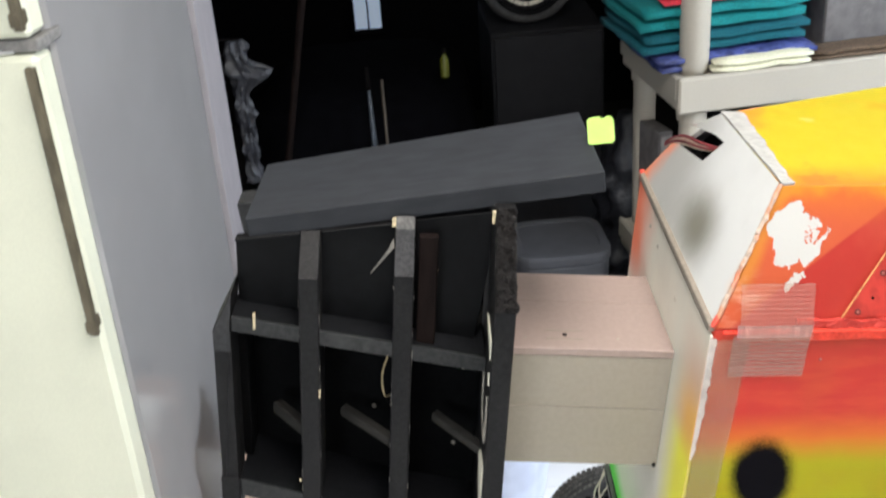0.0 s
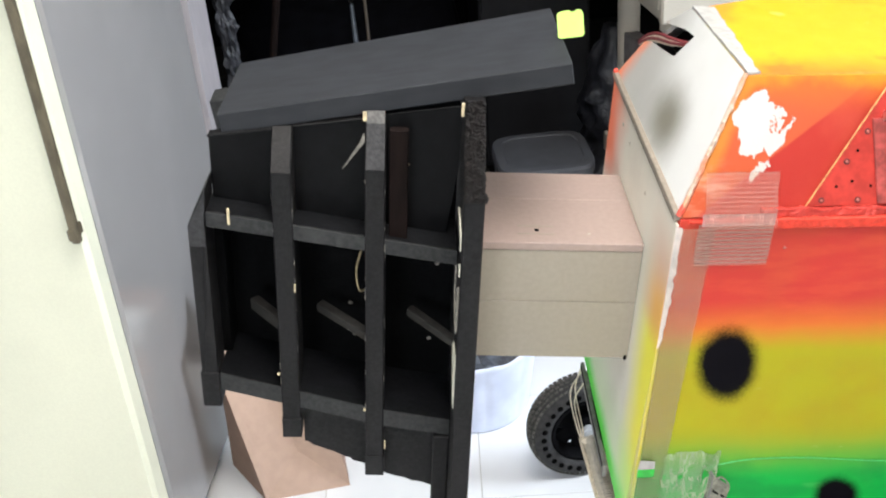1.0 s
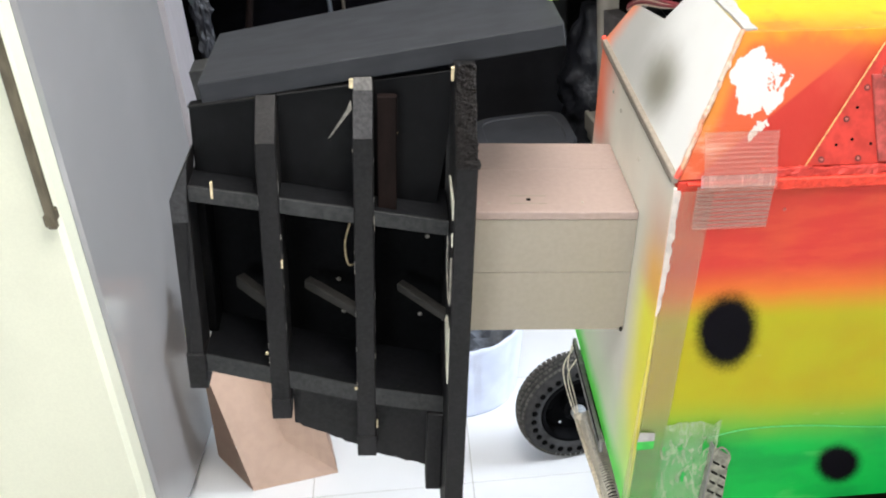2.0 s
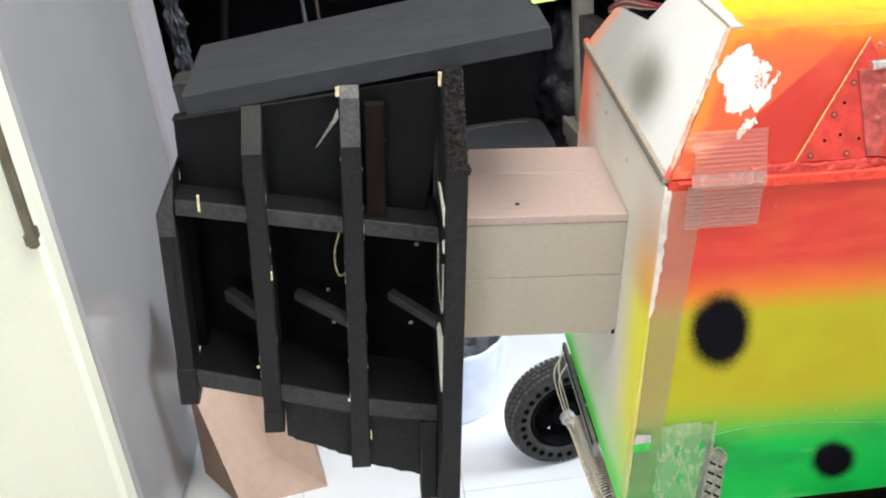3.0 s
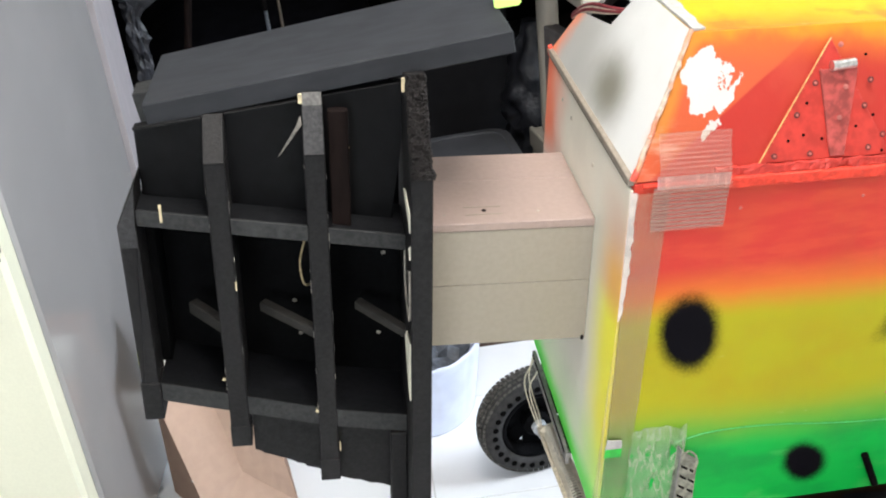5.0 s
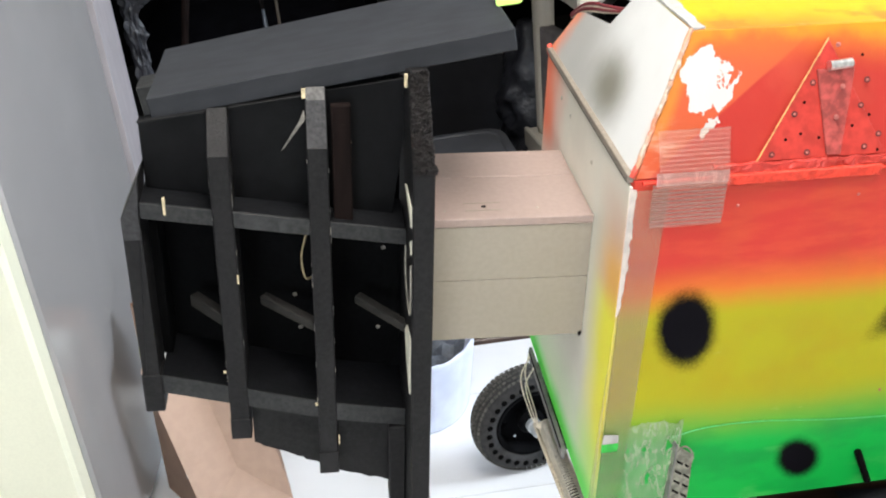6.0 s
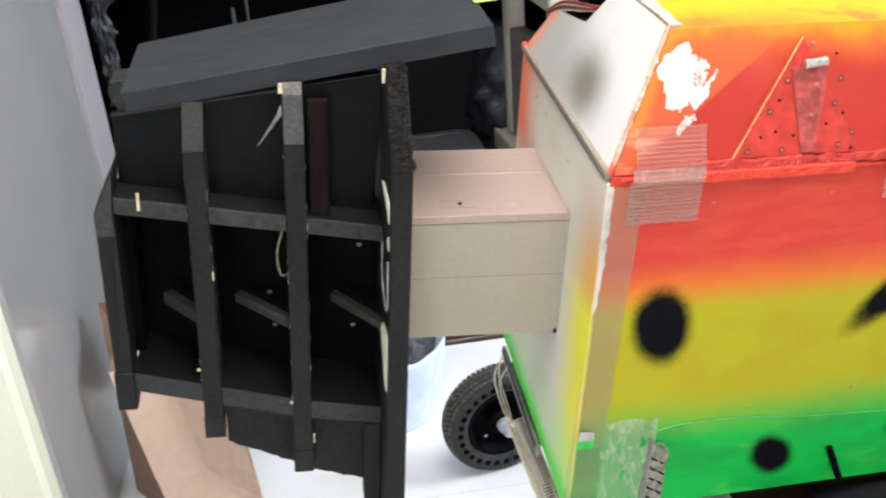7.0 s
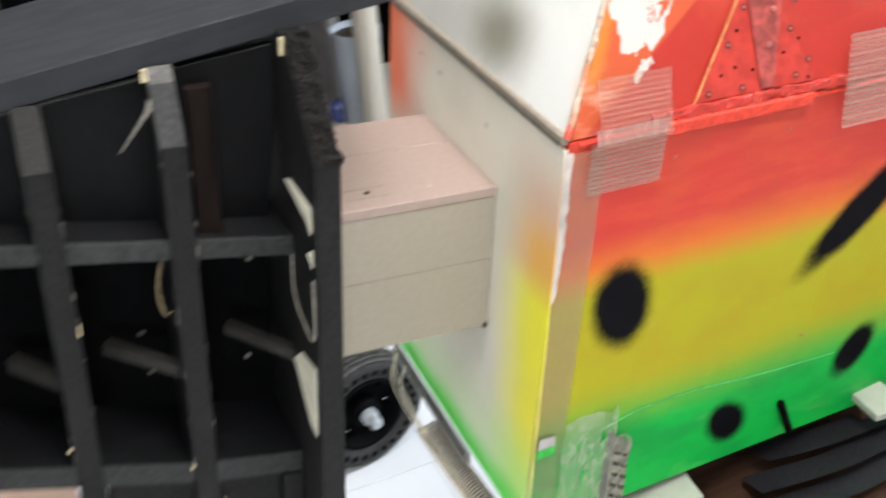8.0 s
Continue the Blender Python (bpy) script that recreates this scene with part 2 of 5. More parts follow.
def clear_tape(name, tint, cover, vary, pitch=0.0, upright=False, crinkle=0.0):
    """Clear tape: painted highlights on ribs and crumples, the rest lets the paint show."""
    n = Nodes(name)
    clear = n.tree.nodes.new("ShaderNodeBsdfTransparent")
    clear.inputs[0].default_value = (0.92, 0.88, 0.82, 1)
    blend = n.tree.nodes.new("ShaderNodeMixShader")
    k = n.math("ADD", cover, n.math("MULTIPLY", n.noise(45, 4), vary * 0.4))
    if pitch:
        along = n.x if upright else n.z
        rib = n.math("SINE", n.math("MULTIPLY", n.math("ADD", along, n.jitter(12, 0.0012)), 2 * math.pi / pitch))
        k = n.math("ADD", k, n.math("MULTIPLY", n.smooth(-0.4, 0.9, rib), vary))
    if crinkle:
        ridge = n.math("ABSOLUTE", n.math("SUBTRACT", n.noise(30, 6, (2.2, 1, 0.6), 0.65), 0.5))
        k = n.math("ADD", k, n.math("MULTIPLY", n.smooth(0.030, 0.0, ridge), crinkle))
        n.bump(ridge, 0.9, 0.008)
    else:
        n.bump(n.noise(90, 4), 0.2, 0.001)
    n.put(blend.inputs[0], k)
    n.tree.links.new(clear.outputs[0], blend.inputs[1])
    n.tree.links.new(n.bsdf.outputs[0], blend.inputs[2])
    n.tree.links.new(blend.outputs[0], n.out.inputs[0])
    return n.done(tint, 0.3)


def edge_mix():
    """Cream edging with lumps of red and orange spray."""
    n = Nodes("oversprayed_edging")
    low = n.smooth(0.165, 0.112, n.z)
    c = n.mix(n.math("MULTIPLY", n.smooth(0.45, 0.58, n.noise(55, 5)), 0.7), (0.48, 0.36, 0.28), (0.58, 0.21, 0.09))
    c = n.mix(n.math("MULTIPLY", n.smooth(0.44, 0.54, n.noise(60, 5, (1, 1, 1.3))), low), c, (0.66, 0.07, 0.04))
    n.bump(n.noise(150, 5), 0.8, 0.003)
    return n.done(c, 0.45)


def shaded_enamel():
    """Pale enamel toned grey for the side's shade, with faint orange-peel."""
    n = Nodes("shaded_side_enamel")
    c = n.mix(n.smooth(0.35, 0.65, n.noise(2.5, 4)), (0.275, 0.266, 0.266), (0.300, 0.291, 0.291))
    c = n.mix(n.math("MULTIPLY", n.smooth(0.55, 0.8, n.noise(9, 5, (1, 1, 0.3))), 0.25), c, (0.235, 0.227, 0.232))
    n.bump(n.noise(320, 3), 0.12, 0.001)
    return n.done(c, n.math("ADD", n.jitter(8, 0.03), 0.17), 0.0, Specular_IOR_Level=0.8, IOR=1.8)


def glow(name, colour, strength):
    n = Nodes(name)
    return n.done((0.8, 0.8, 0.8), 0.5, 0.0, Emission_Color=colour, Emission_Strength=strength)


def tile_glaze(name, base):
    n = Nodes(name)
    info = n.tree.nodes.new("ShaderNodeObjectInfo").outputs["Random"]
    c = n.mix(info, base, tuple(v * 0.94 for v in base))
    c = n.mix(n.math("MULTIPLY", n.smooth(0.4, 0.75, n.noise(5, 5)), 0.22), c, tuple(v * 0.75 for v in base))
    n.bump(n.noise(90, 3), 0.05, 0.0006)
    return n.done(c, 0.3)


M = {
    "yellow_tape": plain("yellow_tape", (0.62, 0.62, 0.06), 0.4, grain=60),
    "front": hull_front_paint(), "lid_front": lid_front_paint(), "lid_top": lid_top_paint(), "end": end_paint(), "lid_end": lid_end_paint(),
    "cream": plain("cream_board", (0.315, 0.275, 0.22), 0.55, grain=150, amount=0.035, stains=2, bump=0.08),
    "beam_top": plain("pinkish_board", (0.345, 0.258, 0.225), 0.55, grain=150, amount=0.035, stains=2, bump=0.08),
    "edging": plain("grey_white_edging", (0.34, 0.325, 0.30), 0.5, grain=120, amount=0.12, stains=25, bump=0.4),
    "rib_head": black_paint("worn_rib_head", (0.027, 0.0265, 0.028), 0.6, 0.8, 200),
    "rib_tip": plain("bare_grey_tip", (0.09, 0.085, 0.08), 0.6, grain=150, amount=0.4, bump=0.6),
    "rubber_dust": plain("dusty_tread", (0.085, 0.080, 0.070), 0.85, grain=120, amount=0.4, stains=20),
    "ledge": plain("dirty_cream_ledge", (0.25, 0.212, 0.170), 0.5, grain=120, amount=0.12, stains=20),
    "green_metal": plain("green_sprayed_metal", (0.01, 0.42, 0.03), 0.4, grain=120, amount=0.25, stains=30, bump=0.4),
    "gap_pale": plain("bright_gap_fill", (0.72, 0.68, 0.55), 0.6, grain=90, amount=0.12, stretch=(1, 0.2, 1)),
    "spring_steel": plain("bright_spring_steel", (0.62, 0.57, 0.48), 0.35, 0.5, grain=200, amount=0.15),
    "perforated": plain("dull_perforated_steel", (0.24, 0.23, 0.18), 0.5, 0.2, grain=120, amount=0.35, stains=40),
    "bare_chip": plain("bare_white_sheet", (0.84, 0.78, 0.72), 0.5, grain=90, amount=0.12),
    "splinter": plain("pale_splinter", (0.22, 0.20, 0.17), 0.7, grain=150, amount=0.3),
    "teal_dark": plain("deep_teal_terry", (0.0, 0.090, 0.118), 0.95, grain=320, amount=0.35, bump=0.8, depth=0.003),
    "woven": plain("brown_woven_fibre", (0.10, 0.065, 0.040), 0.9, grain=260, amount=0.5, stains=30, bump=0.8),
    "fawn_cord": plain("tan_cord", (0.26, 0.20, 0.11), 0.7, grain=200, amount=0.3),
    "fawn": plain("fawn_stick", (0.04, 0.030, 0.02), 0.6, grain=60),
    "slate": plain("slate_blue_fabric", (0.045, 0.055, 0.07), 0.5, grain=90, amount=0.3),
    "lime": plain("yellow_green_plastic", (0.09, 0.095, 0.01), 0.4, grain=60),
    "trim_red": plain("red_edging", (0.62, 0.05, 0.028), 0.5, gloss=0.2, grain=140, amount=0.15, stains=12, bump=0.5, depth=0.003),
    "red_metal": plain("red_metal", (0.41, 0.036, 0.026), 0.45, gloss=0.25, grain=80, amount=0.15, stains=18),
    "black": black_paint("black_painted_wood", (0.0082, 0.0077, 0.0080), 0.60, 0.6, 190, gloss=0.20),
    # shelf black darkened to stand for the shade inside the bays
    "black_shelf": black_paint("black_shelf_shade", (0.0050, 0.0053, 0.0062), 0.55, gloss=0.16),
    "torn": black_paint("torn_fibre", (0.023, 0.0195, 0.0185), 0.5, 1.0, 650),
    "black_worn": black_paint("worn_black_edge", (0.013, 0.0118, 0.0115), 0.55, 1.0, 300),
    "black_edge": black_paint("black_board_edge", (0.0185, 0.0188, 0.0188), 0.62, 0.5),
    # blacks below the ribs' tone: the bays' shade is put into them
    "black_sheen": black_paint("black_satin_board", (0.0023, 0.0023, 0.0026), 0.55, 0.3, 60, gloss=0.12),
    "black_deep": black_paint("black_in_shade", (0.0022, 0.0022, 0.0024), 0.75, 0.3, gloss=0.06),
    "plank": plain("dark_grey_plank", (0.0205, 0.022, 0.0255), 0.75, grain=70, amount=0.14, stains=9, stretch=(0.3, 1, 1), bump=0.25, gloss=0.25),
    "rust": plain("brown_stained_wood", (0.0072, 0.0042, 0.0036), 0.8, gloss=0.08, grain=70, amount=0.4, stretch=(1, 1, 0.2)),
    "raw_wood": plain("raw_wood", (0.60, 0.50, 0.31), 0.6, grain=120, amount=0.25),
    "dark_bar": plain("grey_wood_bar", (0.021, 0.0195, 0.0175), 0.75, gloss=0.2, grain=60, amount=0.3, stretch=(0.2, 1, 1)),
    "tape": clear_tape("ribbed_tape", (0.42, 0.26, 0.22), 0.34, 0.20, 0.0046),
    "tape_faint": clear_tape("thin_ribbed_tape", (0.50, 0.32, 0.27), 0.16, 0.16, 0.0046),
    # paler tint that carries the highlight along the tape's fold
    "tape_fold": clear_tape("tape_fold_highlight", (0.62, 0.45, 0.46), 0.34, 0.45, 0.0, False, 0.35),
    "loose_film": clear_tape("crumpled_film", (0.50, 0.60, 0.40), 0.24, 0.32, 0.0, False, 0.20),
    "note": plain("neon_paper", (0.30, 0.49, 0.075), 0.6, grain=50, amount=0.04),
    "steel": plain("zinc_steel", (0.68, 0.67, 0.64), 0.30, 1.0, grain=150, amount=0.2),
    "dirty_steel": plain("dirty_steel", (0.50, 0.46, 0.38), 0.5, 0.5, grain=120, amount=0.35, stains=40),
    "hinge": plain("oversprayed_hinge", (0.34, 0.055, 0.046), 0.45, 0.15, grain=90, amount=0.35, stains=60),
    "screw": plain("screw_head", (0.36, 0.10, 0.08), 0.45, 0.1, grain=200),
    "recess": plain("dark_red_recess", (0.12, 0.014, 0.012), 0.6, grain=200),
    "hole": plain("dark_hole", (0.003, 0.0025, 0.0025), 0.9, gloss=0.05, grain=100),
    "twine": plain("pale_twine", (0.78, 0.70, 0.56), 0.7, grain=300, amount=0.2),
    "wire": plain("pale_cable", (0.55, 0.48, 0.36), 0.5, grain=200),
    "wire_dark": plain("maroon_cable", (0.16, 0.02, 0.025), 0.4, grain=200),
    "rubber": plain("tyre_rubber", (0.024, 0.0225, 0.022), 0.75, grain=90, amount=0.35, stains=14, bump=0.3),
    "rim": plain("black_rim", (0.0025, 0.0025, 0.003), 0.75, gloss=0.06, grain=60),
    "plastic_grey": plain("grey_hub_cap", (0.40, 0.42, 0.44), 0.4, grain=60, amount=0.1),
    "bucket": plain("pale_blue_plastic", (0.72, 0.78, 0.96), 0.35, grain=14, amount=0.05, stains=9, bump=0.04),
    "bin_grey": plain("pale_grey_bin", (0.36, 0.39, 0.43), 0.45, grain=14, amount=0.05, stains=9, bump=0.04),
    "bucket_in": plain("grey_refuse", (0.09, 0.10, 0.12), 0.6, grain=40, amount=0.4),
    "paper": plain("kraft_paper", (0.50, 0.35, 0.272), 0.8, grain=45, amount=0.03, stains=6, bump=0.05, gloss=0.2),
    "paper_in": plain("kraft_paper_inside", (0.36, 0.17, 0.095), 0.8, grain=120, amount=0.1),
    "fridge": plain("cream_enamel", (0.71, 0.71, 0.565), 0.34, grain=260, amount=0.02, stains=3, bump=0.05),
    # the cabinet side's shade is put into a darker enamel colour
    "fridge_side": shaded_enamel(),
    "gasket": plain("grey_gasket", (0.20, 0.19, 0.18), 0.6, grain=80),
    "handle": plain("bronze_handle", (0.12, 0.10, 0.065), 0.42, 0.3, grain=70, amount=0.25, stretch=(1, 1, 0.3)),
    "chrome": plain("chrome", (0.75, 0.75, 0.75), 0.15, 1.0),
    "wall": plain("white_plaster", (0.74, 0.73, 0.70), 0.8, grain=40, amount=0.03, stains=2),
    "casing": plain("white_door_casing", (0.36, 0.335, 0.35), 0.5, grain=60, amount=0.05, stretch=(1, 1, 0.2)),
    # near-black store walls: the lack of light is put into the colour
    "gloom_wall": plain("gloom_store_wall", (0.003, 0.003, 0.0035), 0.95, gloss=0.05, grain=30),
    "floor": tile_glaze("white_floor_tiles", (0.87, 0.87, 0.875)),
    "grout": plain("pale_grout", (0.55, 0.53, 0.49), 0.8, grain=200, amount=0.1),
    # store floor darkened by colour to stand for missing light
    "gloom_floor": plain("gloom_store_floor", (0.016, 0.015, 0.014), 0.8, gloss=0.1, grain=30, amount=0.2),
    "shelf": plain("beige_shelf_plastic", (0.40, 0.365, 0.305), 0.5, grain=200, amount=0.02, stains=1.2, bump=0.05),
    "table": plain("dark_stained_table", (0.052, 0.026, 0.016), 0.32, grain=60, amount=0.4, stretch=(0.15, 1, 1)),
    "strap": plain("black_webbing", (0.022, 0.022, 0.027), 0.5, grain=300, amount=0.4),
    "pale_board": plain("pale_melamine", (0.36, 0.38, 0.32), 0.4, grain=40, amount=0.05),
    "white_board": plain("white_melamine", (0.70, 0.70, 0.66), 0.4, grain=40, amount=0.03),
    "teal": plain("teal_terry", (0.0, 0.175, 0.180), 0.95, grain=320, amount=0.35, bump=0.8, depth=0.003),
    "pink": plain("coral_terry", (0.72, 0.05, 0.08), 0.95, grain=320, amount=0.3, bump=0.8, depth=0.003),
    "green_cloth": plain("green_terry", (0.02, 0.42, 0.16), 0.95, grain=320, amount=0.3, bump=0.8),
    "blue_cloth": plain("blue_packaging", (0.05, 0.065, 0.20), 0.25, grain=40, amount=0.4),
    "cream_cloth": plain("cream_cloth", (0.66, 0.64, 0.47), 0.9, grain=200, amount=0.1, bump=0.5),
    "dark_fill": plain("dark_fill_cloth", (0.0015, 0.0015, 0.0022), 0.9, gloss=0.04, grain=30, amount=0.4),
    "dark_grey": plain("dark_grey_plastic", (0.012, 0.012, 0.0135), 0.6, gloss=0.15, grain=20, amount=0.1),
    "tub": plain("grey_tub_plastic", (0.06, 0.061, 0.068), 0.6, gloss=0.2, grain=16, amount=0.08),
    "film": plain("crumpled_grey_film", (0.020, 0.021, 0.026), 0.4, gloss=0.4, grain=22, amount=0.4, bump=1.0, depth=0.01),
    "moto_red": plain("dark_red_enamel", (0.03, 0.003, 0.005), 0.4, gloss=0.3, grain=30),
    "box_card": plain("grey_card_box", (0.13, 0.120, 0.118), 0.7, grain=30),
    "blue_plastic": plain("blue_plastic", (0.02, 0.10, 0.35), 0.4, grain=30),
    "film_edge": plain("green_film_edge", (0.06, 0.44, 0.12), 0.4, grain=200, amount=0.2),
    "tan_tape": clear_tape("tan_tape", (0.44, 0.35, 0.24), 0.17, 0.18, 0.0036, True),
    "edge_mix": edge_mix(),
    "bare_edge": plain("scratched_edge", (0.55, 0.24, 0.08), 0.5, grain=200, amount=0.4),
    "lamp_glow": glow("lamp_diffuser", (1.0, 0.97, 0.93, 1), 3.0),
    "day_glow": glow("far_daylight", (0.50, 0.70, 1.0, 1), 0.34),
}


# ---- mesh helpers ----
def part(name, bm, material, parent=None, label="", smooth=False):
    bmesh.ops.recalc_face_normals(bm, faces=bm.faces)
    me = bpy.data.meshes.new(name)
    bm.to_mesh(me)
    bm.free()
    if smooth:
        for p in me.polygons:
            p.use_smooth = True
    me.materials.append(M[material])
    ob = new(name, me)
    ob.parent = parent
    return tagged(ob, label)


def thing(name, m, label, category, group="", kind=""):
    ob = new(name)
    ob.empty_display_size = 0.05
    ob.matrix_world = m
    return tagged(ob, label, category, group, kind)


def bevel(bm, width, segments=1):
    if width:
        bmesh.ops.bevel(bm, geom=bm.edges[:], offset=width, segments=segments, profile=0.6, affect="EDGES", clamp_overlap=True)
    return bm


def block(x0, x1, y0, y1, z0, z1, edge=0.001, turn=None):
    bm = bmesh.new()
    bmesh.ops.create_cube(bm, size=1)
    for v in bm.verts:
        v.co = ((x0 + x1) / 2 + v.co.x * (x1 - x0), (y0 + y1) / 2 + v.co.y * (y1 - y0), (z0 + z1) / 2 + v.co.z * (z1 - z0))
    bevel(bm, edge)
    if turn is not None:
        bm.transform(turn)
    return bm


def slab(points, thick, edge=0.0):
    """A flat polygon given by its corners, made thick against its normal."""
    bm = bmesh.new()
    pts = [Vector(p) for p in points]
    normal = (pts[1] - pts[0]).cross(pts[2] - pts[0]).normalized()
    top = [bm.verts.new(p) for p in pts]
    low = [bm.verts.new(p - normal * thick) for p in pts]
    bm.faces.new(top)
    bm.faces.new(low[::-1])
    for i in range(len(pts)):
        j = (i + 1) % len(pts)
        bm.faces.new((top[i], low[i], low[j], top[j]))
    return bevel(bm, edge)


def plate_x(profile, x0, x1, edge=0.0012):
    """A board standing in the plane x, from its outline in y and z."""
    return slab([(x1, y, z) for y, z in profile], x1 - x0, edge)


def plate_y(profile, y0, y1, edge=0.001):
    return slab([(x, y0, z) for x, z in profile], y1 - y0, edge)


def lathe(profile, steps=40, axis=None):
    """A solid of revolution round z from radius and height pairs."""
    bm = bmesh.new()
    rings = []
    for r, z in profile:
        rings.append([bm.verts.new((r * math.cos(2 * math.pi * i / steps), r * math.sin(2 * math.pi * i / steps), z)) for i in range(steps)])
    for a, b in zip(rings, rings[1:]):
        for i in range(steps):
            j = (i + 1) % steps
            bm.faces.new((a[i], a[j], b[j], b[i]))
    if profile[0] != profile[-1]:
        bm.faces.new(rings[0][::-1])
        bm.faces.new(rings[-1])
    if axis is not None:
        bm.transform(axis)
    return bm


def tube(points, radius, sides=8, closed_ends=True):
    """A round rod along a line of points."""
    bm = bmesh.new()
    pts = [Vector(p) for p in points]
    rings = []
    up = Vector((0.13, 0.27, 0.95))
    for i, p in enumerate(pts):
        d = (pts[min(i + 1, len(pts) - 1)] - pts[max(i - 1, 0)]).normalized()
        a = d.cross(up).normalized()
        if a.length < 0.1:
            a = d.orthogonal().normalized()
        b = d.cross(a)
        r = radius[i] if isinstance(radius, (list, tuple)) else radius
        rings.append([bm.verts.new(p + (a * math.cos(2 * math.pi * k / sides) + b * math.sin(2 * math.pi * k / sides)) * r) for k in range(sides)])
    for a, b in zip(rings, rings[1:]):
        for k in range(sides):
            bm.faces.new((a[k], a[(k + 1) % sides], b[(k + 1) % sides], b[k]))
    if closed_ends:
        bm.faces.new(rings[0][::-1])
        bm.faces.new(rings[-1])
    return bm


def curve_points(corners, steps=8):
    """A smooth line through the corners."""
    pts = [Vector(c) for c in corners]
    pts = [pts[0] * 2 - pts[1]] + pts + [pts[-1] * 2 - pts[-2]]
    out = []
    for i in range(1, len(pts) - 2):
        p0, p1, p2, p3 = pts[i - 1:i + 3]
        for k in range(steps):
            t = k / steps
            out.append(0.5 * ((2 * p1) + (p2 - p0) * t + (2 * p0 - 5 * p1 + 4 * p2 - p3) * t * t + (3 * p1 - p0 - 3 * p2 + p3) * t ** 3))
    return out + [pts[-2]]


def ragged(a, b, n, amount):
    """Points from a to b in a plane, with a torn line between."""
    return [(a[0] + (b[0] - a[0]) * i / n + random.uniform(-1, 1) * amount * (0 < i < n), a[1] + (b[1] - a[1]) * i / n + random.uniform(-1, 1) * amount * (0 < i < n)) for i in range(n + 1)]


# ---- the room ----
def structure(name, bm, material, label):
    return tagged(part(name, bm, material), label, name.split("_")[0], "", "structure")


def blocks(*sizes):
    """Several blocks joined into one mesh."""
    bm = bmesh.new()
    for s in sizes:
        one = block(*s, edge=0)
        me = bpy.data.meshes.new("piece")
        one.to_mesh(me)
        one.free()
        bm.from_mesh(me)
        bpy.data.meshes.remove(me)
    return bm


structure("floor", block(-2.2, 2.4, -2.0, 2.17, -0.1, -0.0015, 0), "grout", "glossy white tiled floor of a bright room")
structure("floor_store", block(-1.8, 2.4, 2.21, 4.6, -0.1, 0, 0), "gloom_floor", "store floor behind the opening, coloured dark for the gloom")
structure("trim_threshold", block(-0.55, 1.7, 2.172, 2.208, -0.05, 0.012, 0.003), "table", "worn brown wooden threshold strip in the opening")
structure("wall_north", blocks((-2.2, -0.55, 2.17, 2.31, 0, 2.5), (1.7, 2.4, 2.17, 2.31, 0, 2.5), (-0.55, 1.7, 2.17, 2.31, 2.05, 2.5)), "wall", "white plaster wall with a wide doorway into a dark store")
structure("wall_west", block(-2.32, -2.2, -2.0, 2.31, 0, 2.5, 0), "wall", "plain white plaster wall")
structure("wall_east", blocks((2.4, 2.52, -2.0, 1.0, 0, 2.5), (2.4, 2.52, 1.9, 4.6, 0, 2.5), (2.4, 2.52, 1.0, 1.9, 0, 1.2), (2.4, 2.52, 1.0, 1.9, 2.1, 2.5)), "wall", "white plaster wall opened for the added side window")
structure("wall_south", blocks((-2.2, -1.45, -2.12, -2.0, 0, 2.5), (-0.25, 2.4, -2.12, -2.0, 0, 2.5), (-1.45, -0.25, -2.12, -2.0, 0, 0.9), (-1.45, -0.25, -2.12, -2.0, 2.1, 2.5)), "wall", "white plaster wall opened for the added front window")
structure("wall_store", blocks((-1.92, -1.8, 2.31, 4.6, 0, 2.5), (-1.92, 2.52, 4.6, 4.72, 0, 2.5)), "gloom_wall", "store walls coloured near-black for the gloom")
structure("ceiling", block(-2.32, 2.52, -2.12, 4.72, 2.5, 2.6, 0), "wall", "plain white ceiling")
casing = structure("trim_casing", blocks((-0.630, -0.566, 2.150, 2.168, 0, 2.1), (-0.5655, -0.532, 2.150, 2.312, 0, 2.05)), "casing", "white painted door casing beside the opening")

def window(name, m, half, label):
    """A white window frame with a middle bar, round its centre."""
    win = tagged(new(name), label, "window", "", "structure")
    win.matrix_world = m
    for x0, x1, z0, z1 in ((-half, -half + 0.05, -half, half), (half - 0.05, half, -half, half), (-half + 0.05, half - 0.05, -half, -half + 0.05), (-half + 0.05, half - 0.05, half - 0.05, half), (-0.02, 0.02, -half + 0.05, half - 0.05)):
        part("window_frame", block(x0, x1, -0.03, 0.03, z0, z1, 0.003), "casing", win)


# unseen windows, added to house the front and side fill lamps
window("unseen_window_1", pose(-0.85, -2.06, 1.5), 0.6, "unseen white framed window, added round the front fill lamp")
window("unseen_window_3", pose(2.46, 1.45, 1.65, 0, 0, 90), 0.45, "small unseen white framed window, added round the side fill lamp")


def ceiling_light(m):
    t = thing("ceiling_light", m, "white panel light with a bright diffuser on the ceiling", "lamp", "panel lights on the ceiling")
    part("frame", block(-0.64, 0.64, -0.28, 0.28, 0.02, 0.06, 0.004), "casing", t)
    part("diffuser", block(-0.60, 0.60, -0.24, 0.24, -0.01, 0.02, 0.006), "lamp_glow", t)
    return t


first = ceiling_light(pose(0.24, 0.18, 2.44))
for x, y in ((0.24, 0.82),):
    copy_thing(first, pose(x, y, 2.44))


